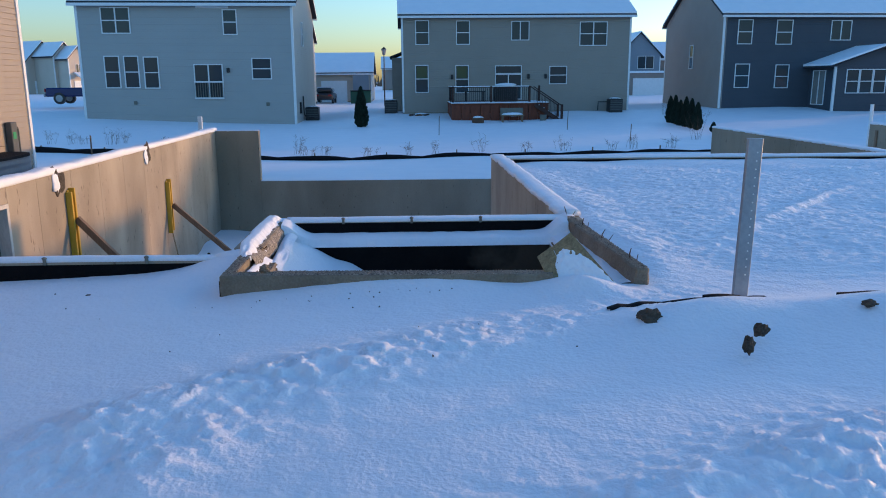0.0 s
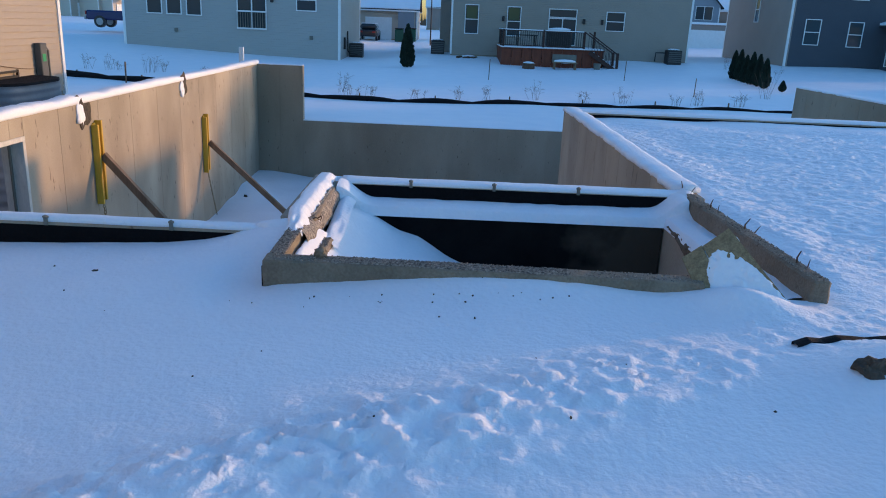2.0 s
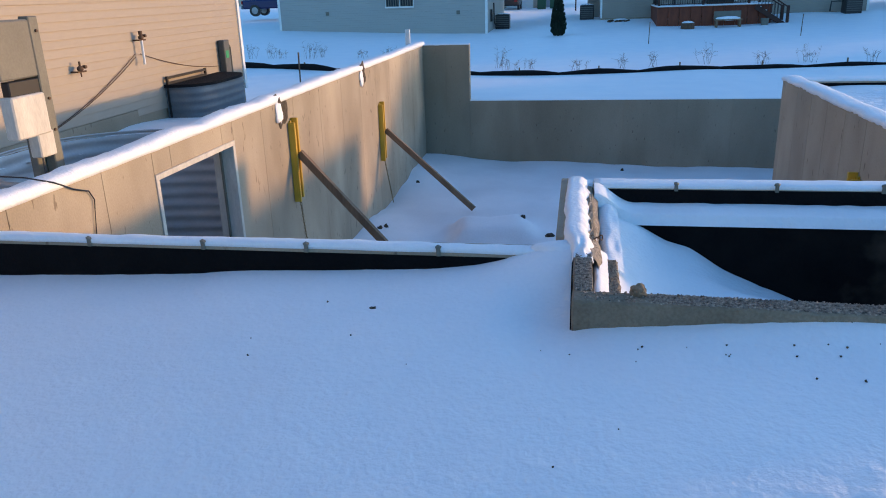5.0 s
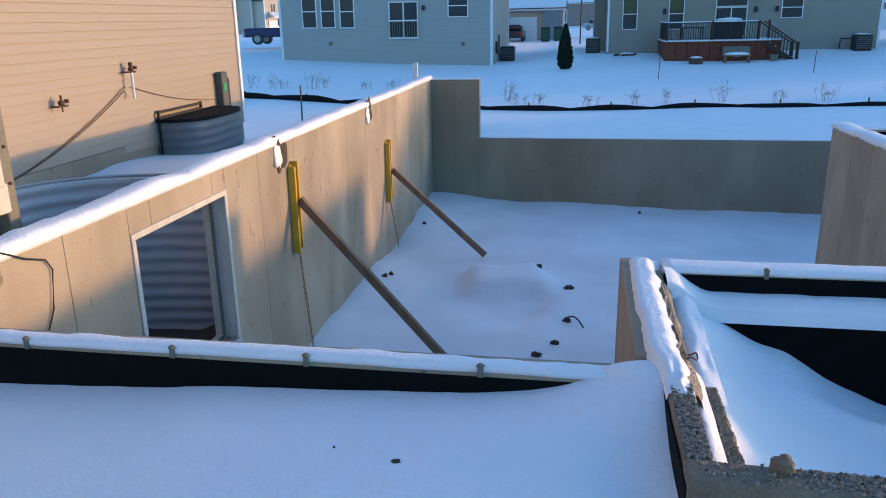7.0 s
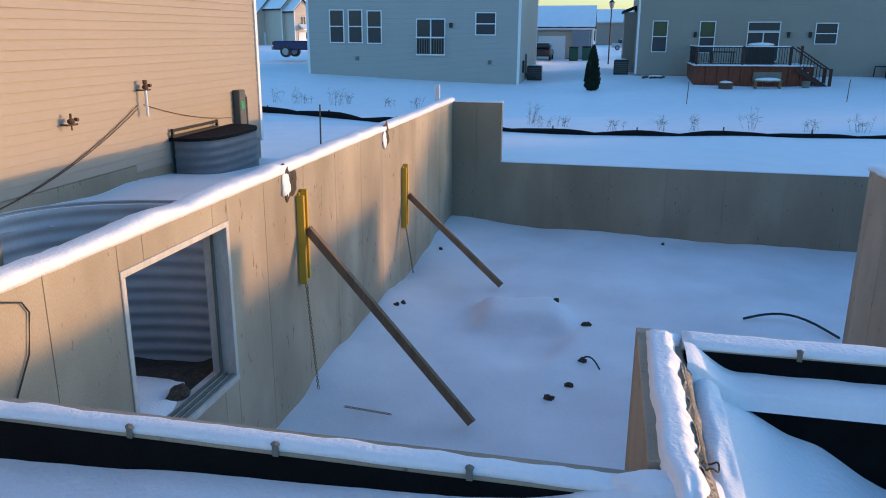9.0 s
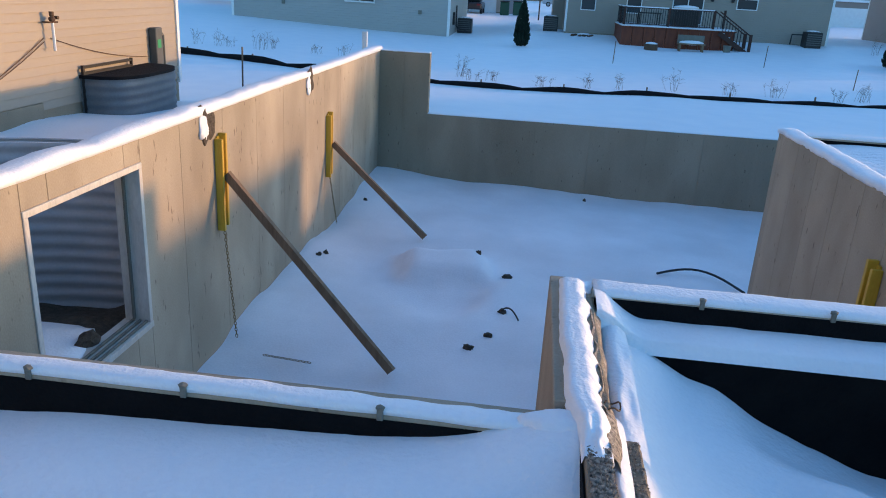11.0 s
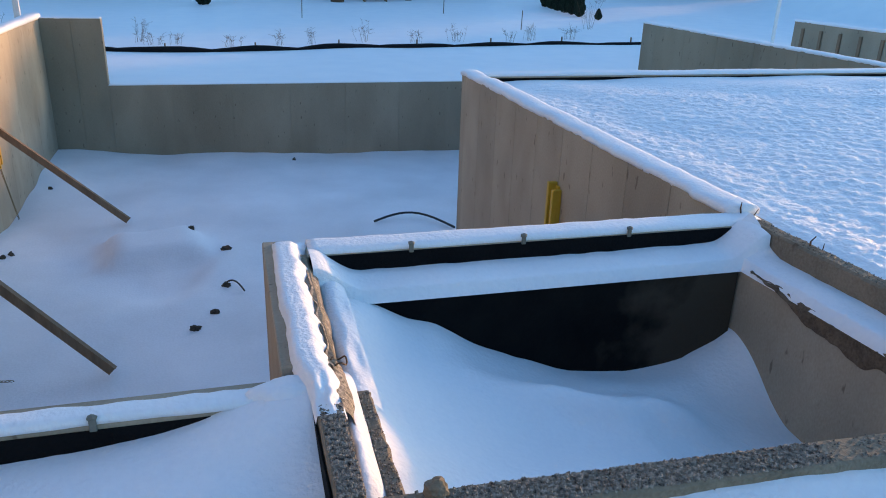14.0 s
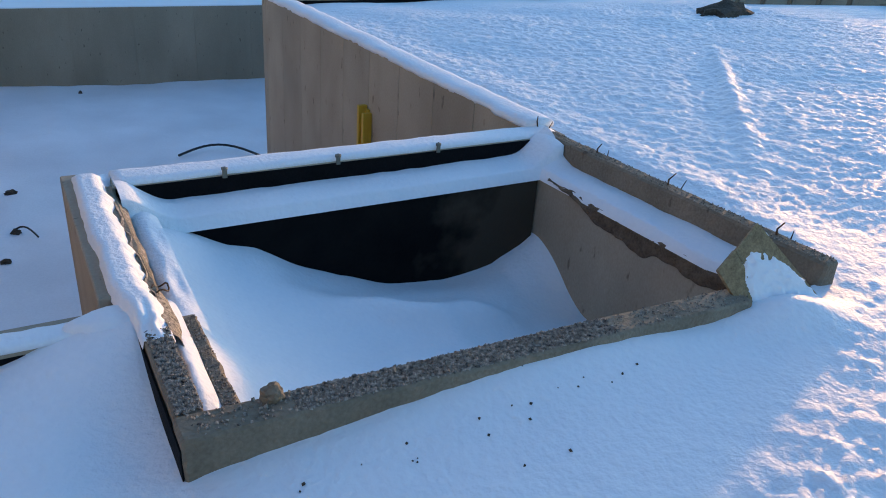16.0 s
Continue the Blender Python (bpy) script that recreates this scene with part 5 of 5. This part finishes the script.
pts = []
for i in range(90):
    x = -24 + 37.5 * i / 89
    x = far_x(x, 26.6)
    y = 26.6 + 0.5 * math.sin(x * 0.2) + (4.0 * ((-4 - x) / 20) ** 1.2 if x < -4 else 0)
    pts.append((x, y, gz(x, y)))
sf = fabric_strip("silt_fence", pts, 0.17, "long sagging black silt fence across the snow")
me = mesh_of("stake", box(-0.02, 0.02, -0.02, 0.02, -0.1, 0.24), LUMBER)
for i in range(2, 90, 6):
    piece("stake", me, sf, pose(pts[i][0], pts[i][1] + 0.06, pts[i][2]))
pts = [(1.25 + 1.07 * s, 4.46 + 0.20 * s + 0.02 * math.sin(s * 9), 0) for s in np.linspace(0, 1, 16)]
fabric_strip("silt_fabric", [(x, y, gz(x, y) + 0.0) for x, y, _ in pts], 0.009, "torn black fabric edge showing along the snow bank", lean=0.02)
pts = [(1.80 + 0.24 * s, 4.38 + 0.03 * s, 0) for s in np.linspace(0, 1, 6)]
fabric_strip("silt_fabric", [(x, y, gz(x, y)) for x, y, _ in pts], 0.010, "torn black fabric edge showing along the snow bank", lean=0.02)
pts = [(2.72 + 1.6 * s, 4.55 + 0.2 * s, 0) for s in np.linspace(0, 1, 16)]
fabric_strip("silt_fabric", [(x, y, gz(x, y)) for x, y, _ in pts], 0.009, "torn black fabric edge showing along the snow bank", lean=0.02)

# ---- posts ----
post = tagged(new("steel_post"), "perforated galvanised sign post standing in the snow bank", "post")
px, py = 2.105, 4.58
top = (2.125, 4.58, 1.46)
part("channel", beam(bmesh.new(), (px, py, 0.35), top, 0.092, 0.03, 0.004, up=(0, 1, 0)), STEEL, post)
for i in range(16):
    s = 0.25 + 0.045 * i
    c = Vector((px, py, 0.35)).lerp(Vector(top), s)
    part("hole", tube(bmesh.new(), [c + Vector((0.015, -0.0175, 0)), c + Vector((0.015, -0.012, 0))], 0.005, 6), WHITE, post)
for x, y, h, w in ((-5.2, 20.2, 0.94 - float(gz(-5.2, 20.2)), 0.055), (15.3, 24.6, 1.7, 0.05)):
    single("marker_post", box(x - w, x + w, y - 0.03, y + 0.03, gz(x, y) - 0.2, gz(x, y) + h, 0.006), WHITE, "white-painted marker post in the snow", "post", "marker posts")
for x, y, h in ((2.0, 36, 0.9), (8.6, 37.5, 0.9), (-7.5, 18.6, 1.2), (9.8, 31, 0.7)):
    x = far_x(x, y)
    single("thin_stake", tube(bmesh.new(), [(x, y, gz(x, y) - 0.1), (x + 0.02, y, gz(x, y) + h)], 0.018, 5), TWIG, "thin dark stake standing in the snow", "stake", "stakes in the yard")

# ---- dry weeds ----
def weed(x, y, h, seed):
    x = far_x(x, y)
    rng = random.Random(seed)
    r = tagged(new("dry_weed"), "bare dry weed stalks in the snow", "weed", "weeds along the fence")
    z = gz(x, y)
    for i in range(rng.randint(8, 13)):
        bm = bmesh.new()
        a, l = rng.uniform(0, 6.28), rng.uniform(0.5, 1) * h
        o = Vector((x + rng.gauss(0, 0.12), y + rng.gauss(0, 0.12), z - 0.05))
        tip = o + Vector((math.cos(a) * l * rng.uniform(0.05, 0.45), math.sin(a) * l * 0.3, l))
        mid = o.lerp(tip, 0.5) + Vector((rng.gauss(0, .03), 0, 0.03))
        tube(bm, [o, mid, tip], 0.0045, 3, 0.002)
        for k in range(4):
            p = mid.lerp(tip, rng.uniform(0, 1))
            tube(bm, [p, p + Vector((rng.gauss(0, .09), rng.gauss(0, .09), rng.uniform(.03, .10)))], 0.004, 3, 0.002)
        part("stalk", bm, TWIG, r)


rng = random.Random(12)
for i, x in enumerate([-16, -15, -14.2, -13.4, -12.7, -11.8, -11, -9.6, -8.3, -3.6, -3.1, -2.6, -1.2, 0.2, 1.4, 3.4, 4.6, 6.4, 8.4, 9.0, 10.9]):
    weed(x + rng.uniform(-.3, .3), 27.7 + rng.uniform(-.3, .8) + (3.2 if x < -8 else 0), rng.uniform(0.35, 0.8), i)
weed(12.6, 31, 1.3, 77)
weed(17.0, 47, 1.2, 78)

# ---- evergreens ----
def evergreen(x, y, h, r, seed, name="evergreen_tree", label="slim dark conical evergreen tree in the snow", group=""):
    rng = random.Random(seed)
    t = tagged(new(name), label, "tree", group)
    x = far_x(x, y)
    z = gz(x, y)
    part("trunk", tube(bmesh.new(), [(x, y, z - 0.1), (x, y, z + h * 0.6)], 0.06, 6, 0.02), BARK, t)
    bm = bmesh.new()
    for i in range(1100):
        s = rng.random() ** 0.8
        a = rng.uniform(0, 6.2832)
        prof = r * (min(1, 0.55 + s * 2.2)) * (1 - s) ** 0.62 * rng.uniform(0.6, 1.12)
        c = Vector((x + prof * math.cos(a), y + prof * math.sin(a), z + 0.05 + s * h))
        l = rng.uniform(0.09, 0.2) * (1 - 0.4 * s) * (h / 1.8) ** 0.5
        up = Vector((math.cos(a) * 0.35, math.sin(a) * 0.35, 1)).normalized()
        sd = Vector((-math.sin(a), math.cos(a), rng.uniform(-.3, .3))) * l * 0.35
        o = Vector((math.cos(a), math.sin(a), 0)) * l * 0.15
        v = [bm.verts.new(q) for q in (c - up * l * 0.5, c + sd + o, c + up * l, c - sd + o)]
        bm.faces.new(v)
        v = [bm.verts.new(q) for q in (c - up * l * 0.5, c + o * 3, c + up * l * 0.9, c - o * 3)]
        bm.faces.new(v)
    part("crown", bm, NEEDLE, t)


evergreen(-2.0, 42.0, 2.05, 0.40, 1)
for i in range(6):
    evergreen(15.15 - 0.075 * i, 41.0 - 0.95 * i, 1.32 + 0.12 * math.sin(i * 2.3), 0.25, 10 + i, "arborvitae", "dark columnar arborvitae in a hedge row", "hedge row")
evergreen(14.9, 34.6, 0.4, 0.16, 30, "arborvitae", "tiny young arborvitae in the snow", "hedge row")


# ---- deck behind the tan house ----
dk = tagged(new("deck"), "red-brown timber deck with dark railing and snow on its boards", "deck")
dk.matrix_basis = FAR
DX0, DX1, DY = 3.15, 9.2, 46.3
DZ, DB = 0.42, -0.72
me = mesh_of("skirt_board", box(0, 0.58, DY, DY + 0.03, DB, DZ - 0.05, 0.003), DECK)
for i in range(10):
    piece("skirt_board", me, dk, pose(DX0 + i * 0.6, 0, 0))
part("skirt_side", box(DX0, DX0 + 0.03, DY + 0.03, H2Y, DB, DZ - 0.05), DECK, dk)
part("skirt_side", box(DX1 - 0.03, DX1, DY + 0.03, H2Y, DB, DZ - 0.05), DECK, dk)
part("platform", box(DX0 - 0.05, DX1 + 0.05, DY - 0.05, H2Y, DZ - 0.05, DZ), DECK, dk)
part("deck_snow", box(DX0 - 0.03, DX1, DY - 0.03, H2Y - 0.05, DZ, DZ + 0.07, 0.02), SNOW, dk, "snow on the deck")
me = mesh_of("railing_post", box(-0.06, 0.06, -0.06, 0.06, 0, 1.05, 0.01), RAIL)
for x, y in ((DX0 + 0.08, DY + 0.06), (5.6, DY + 0.06), (8.0, DY + 0.06), (DX0 + 0.08, 48.2), (8.9, 48.0)):
    piece("railing_post", me, dk, pose(x, y, DZ))
for a, b in (((DX0, DY + 0.06), (8.05, DY + 0.06)), ((DX0 + 0.08, DY), (DX0 + 0.08, H2Y - 0.1))):
    for z, w in ((DZ + 0.98, 0.1), (DZ + 0.14, 0.06)):
        part("rail", beam(bmesh.new(), (*a, z), (*b, z), w, 0.05), RAIL, dk)
    part("rail_snow", beam(bmesh.new(), (*a, DZ + 1.03), (*b, DZ + 1.03), 0.09, 0.05), SNOW, dk)
me = mesh_of("baluster", box(-0.015, 0.015, -0.015, 0.015, 0.14, 0.96), BLACK)
for i in range(38):
    piece("baluster", me, dk, pose(DX0 + 0.2 + i * 0.127, DY + 0.06, DZ))
for i in range(20):
    piece("baluster", me, dk, pose(DX0 + 0.08, DY + 0.25 + i * 0.17, DZ))
for i in range(6):
    part("stair_tread", box(8.35 + i * 0.28, 8.66 + i * 0.28, DY - 0.2, DY + 1.0, DZ - 0.19 * (i + 1), DZ - 0.19 * (i + 1) + 0.05), RAIL, dk)
    part("tread_snow", box(8.37 + i * 0.28, 8.64 + i * 0.28, DY - 0.15, DY + 0.95, DZ - 0.19 * (i + 1) + 0.05, DZ - 0.19 * (i + 1) + 0.10, 0.01), SNOW, dk)
for y in (DY - 0.2, DY + 1.0):
    part("stringer", beam(bmesh.new(), (8.3, y, DZ - 0.1), (10.0, y, DB - 0.05), 0.06, 0.25), RAIL, dk)
    part("stair_rail", beam(bmesh.new(), (8.2, y, DZ + 1.0), (10.0, y, DB + 0.95), 0.09, 0.06), RAIL, dk)
    part("stair_post", box(9.92, 10.06, y - 0.07, y + 0.07, DB - 0.2, DB + 1.05, 0.01), RAIL, dk)
    for i in range(9):
        x = 8.45 + i * 0.165
        z = DZ - (x - 8.3) * 0.68
        part("stair_baluster", box(x - 0.012, x + 0.012, y - 0.012, y + 0.012, z, z + 0.95), BLACK, dk)
gr = tagged(new("grill"), "covered black grill with snow on its lid", "grill")
gr.matrix_basis = FAR
part("cover", box(5.9, 7.4, 47.2, 47.9, DZ + 0.07, DZ + 1.05, 0.08), BLACK, gr)
part("snow", lump(bmesh.new(), (6.65, 47.5, DZ + 1.1), (0.7, 0.33, 0.12), 2, 0.1), SNOW, gr, smooth=True)
tb = tagged(new("patio_table"), "dark metal patio table on the deck", "table")
tb.matrix_basis = FAR
part("top", box(4.1, 5.4, 47.5, 48.5, DZ + 0.68, DZ + 0.73), BLACK, tb)
for x in (4.2, 5.3):
    for y in (47.6, 48.4):
        part("leg", box(x - 0.03, x + 0.03, y - 0.03, y + 0.03, DZ + 0.06, DZ + 0.68), BLACK, tb)
bn = tagged(new("garden_bench"), "wooden garden bench with snow on its seat", "bench")
bn.matrix_basis = FAR
part("seat", box(6.1, 7.5, 45.2, 45.7, -0.32, -0.26), LUMBER, bn)
part("backrest", box(6.1, 7.5, 45.68, 45.74, -0.26, 0.15), GREYMETAL, bn)
part("seat_snow", lump(bmesh.new(), (6.8, 45.45, -0.23), (0.68, 0.24, 0.12), 5, 0.1), SNOW, bn, smooth=True)
for x in (6.2, 7.4):
    for y in (45.26, 45.64):
        part("leg", box(x - 0.04, x + 0.04, y - 0.04, y + 0.04, -0.7, -0.32), LUMBER, bn)
fp = tagged(new("fire_pit"), "round dark fire pit with snow on top", "fire pit")
fp.matrix_basis = FAR
part("ring", tube(bmesh.new(), [(4.65, 45.0, -0.7), (4.65, 45.0, -0.38)], 0.36, 16), RUST, fp)
part("snow", lump(bmesh.new(), (4.65, 45.0, -0.36), (0.33, 0.33, 0.08), 4, 0.1), SNOW, fp, smooth=True)
pl = tagged(new("bucket"), "pale bucket beside the deck stairs", "bucket")
pl.matrix_basis = FAR
part("body", tube(bmesh.new(), [(8.75, 45.7, -0.72), (8.75, 45.7, -0.28)], 0.17, 12, 0.22), GREYMETAL, pl)


def condenser(x, y, label):
    x = far_x(x, y)
    z = gz(x, y)
    c = tagged(new("air_conditioner"), label, "air conditioner", "condensers by the houses")
    part("casing", box(x - 0.42, x + 0.42, y - 0.42, y + 0.42, z - 0.1, z + 0.82, 0.03), BLACK, c)
    part("top_grille", tube(bmesh.new(), [(x, y, z + 0.82), (x, y, z + 0.86)], 0.34, 16), DARKMETAL, c)
    part("snow", lump(bmesh.new(), (x, y, z + 0.85), (0.36, 0.36, 0.06), 3, 0.1), SNOW, c, smooth=True)
    for i in range(6):
        part("louvre", box(x - 0.38, x + 0.38, y - 0.43, y - 0.42, z + 0.12 + i * 0.11, z + 0.17 + i * 0.11), DARKMETAL, c)


condenser(-5.6, 50.2, "grey air conditioner on the house's side wall")
condenser(-0.4, 51.2, "dark air conditioner by the tan house")
condenser(14.45, 49.3, "dark air conditioner by the tan house")
hb = tagged(new("hose_bib"), "coiled hose and pipe on the house wall", "hose")
hb.matrix_basis = FAR
part("pipe", tube(bmesh.new(), [(13.2, 49.7, -0.2), (13.2, 49.6, 0.35), (13.9, 49.5, 0.35)], 0.04), BLACK, hb)
lg = tagged(new("log_pile"), "dark logs half covered with snow by the wall", "logs")
lg.matrix_basis = FAR
for i, x in enumerate((1.0, 1.25, 1.55, 0.6)):
    part("log", tube(bmesh.new(), [(x, 48.6, -0.42 + 0.05 * (i % 2)), (x + 0.25, 49.2, -0.38)], 0.1, 8), RUST, lg)
part("snow", lump(bmesh.new(), (1.3, 48.9, -0.27), (0.4, 0.3, 0.06), 6, 0.1), SNOW, lg, smooth=True)

# ---- street beyond ----
def wheel(root, x, y, z, r, w):
    ty = part("tyre", tube(bmesh.new(), [(x, y - w, z), (x, y + w, z)], r, 18), BLACK, root)
    part("rim", tube(bmesh.new(), [(x, y - w - 0.01, z), (x, y - w + 0.02, z)], r * 0.6, 14), STEEL, ty)


BLUE = material("blue_paint", (0.008, 0.02, 0.10), 0.25)
tx, ty, tz = -23.3, 58.0, 0.40
tr = tagged(new("pickup_truck"), "dark blue pickup truck parked in the snowy street", "truck")
tr.matrix_basis = FAR
part("body", box(tx - 2.9, tx + 2.9, ty - 0.95, ty + 0.95, tz + 0.5, tz + 1.15, 0.1), BLUE, tr)
part("cab", box(tx - 0.3, tx + 1.7, ty - 0.9, ty + 0.9, tz + 1.15, tz + 1.9, 0.18), BLUE, tr)
part("side_window", box(tx - 0.1, tx + 1.45, ty - 0.915, ty - 0.89, tz + 1.25, tz + 1.7, 0.01), GLASS, tr)
part("bumper", box(tx - 3.05, tx - 2.9, ty - 0.9, ty + 0.9, tz + 0.5, tz + 0.75, 0.03), STEEL, tr)
part("tail_light", box(tx - 2.93, tx - 2.85, ty - 0.96, ty - 0.8, tz + 0.85, tz + 1.1), material("tail_light_red", (0.3, 0.01, 0.01), 0.3), tr)
for x in (-1.9, 1.9):
    wheel(tr, tx + x, ty - 0.85, tz + 0.38, 0.42, 0.13)
    wheel(tr, tx + x, ty + 0.85, tz + 0.38, 0.42, 0.13)


def car(x, y, paint, label, along="y"):
    x = far_x(x, y)
    z = gz(x, y)
    c = thing("car", label, "car", "cars in the street")
    c.matrix_basis = pose(x, y, z, 0, 0, 90 if along == "y" else 0)
    part("body", box(-2.2, 2.2, -0.88, 0.88, 0.35, 0.95, 0.12), paint, c)
    bm = box(-1.3, 1.2, -0.78, 0.78, 0.95, 1.5, 0.2)
    part("cabin", bm, GLASS, c)
    part("roof_snow", box(-1.0, 0.9, -0.7, 0.7, 1.48, 1.56, 0.03), SNOW, c)
    for s in (-0.6, 0.6):
        part("tail_light", box(-2.22, -2.17, s - 0.15, s + 0.15, 0.7, 0.85), material("tail_light_red", (0.3, 0.01, 0.01), 0.3), c)
    for wx in (-1.35, 1.35):
        for wy in (-0.8, 0.8):
            wheel(c, wx, wy, 0.33, 0.34, 0.1)


DARKCAR = material("dark_paint", (0.03, 0.03, 0.035), 0.3)
car(-7.2, 77.0, DARKCAR, "dark parked car in front of a garage")
car(2.0, 120, material("silver_paint", (0.4, 0.4, 0.42), 0.3), "silver car parked along the street", "x")
car(9.0, 112, DARKCAR, "dark car parked along the street", "x")
for i, x in enumerate((-4.2, -3.0)):
    x = far_x(x, 76)
    z = gz(x, 76)
    b = tagged(new("wheeled_bin"), "green wheeled rubbish bin at the kerb", "bin", "bins at the kerb")
    part("body", box(x - 0.4, x + 0.4, 75.6, 76.4, z, z + 1.15, 0.06), material("bin_green", (0.01, 0.08, 0.05), 0.5), b)
    part("lid", box(x - 0.43, x + 0.43, 75.55, 76.45, z + 1.15, z + 1.25, 0.03), BLACK, b)
lx, ly = far_x(-1.05, 66.0), 66.0
lz = gz(lx, ly)
sl = tagged(new("street_lamp"), "black street lamp post with a lantern head", "street lamp")
part("pole", tube(bmesh.new(), [(lx, ly, lz - 0.2), (lx, ly, lz + 4.2)], 0.06, 8, 0.045), BLACK, sl)
part("lantern", tube(bmesh.new(), [(lx, ly, lz + 4.2), (lx, ly, lz + 4.65)], 0.12, 8, 0.22), STEEL, sl)
part("cap", tube(bmesh.new(), [(lx, ly, lz + 4.65), (lx, ly, lz + 4.85)], 0.24, 8, 0.03), BLACK, sl)

# far bare woods on the horizon
rng = random.Random(33)
bm = bmesh.new()
for i in range(500):
    x, y = rng.uniform(-160, 190), rng.uniform(260, 330)
    h, w = rng.uniform(3, 7), rng.uniform(1.2, 3)
    for k in range(5):
        a, b = x + rng.gauss(0, w), rng.uniform(0.5, 1) * h
        bm.faces.new([bm.verts.new(q) for q in ((a - 0.5, y, 0), (a + 0.5, y, 0), (a + rng.gauss(0, 1), y + rng.gauss(0, 1), b))])
single("distant_woods", bm, TWIG, "low line of bare woods at the horizon", "trees", kind="stuff")
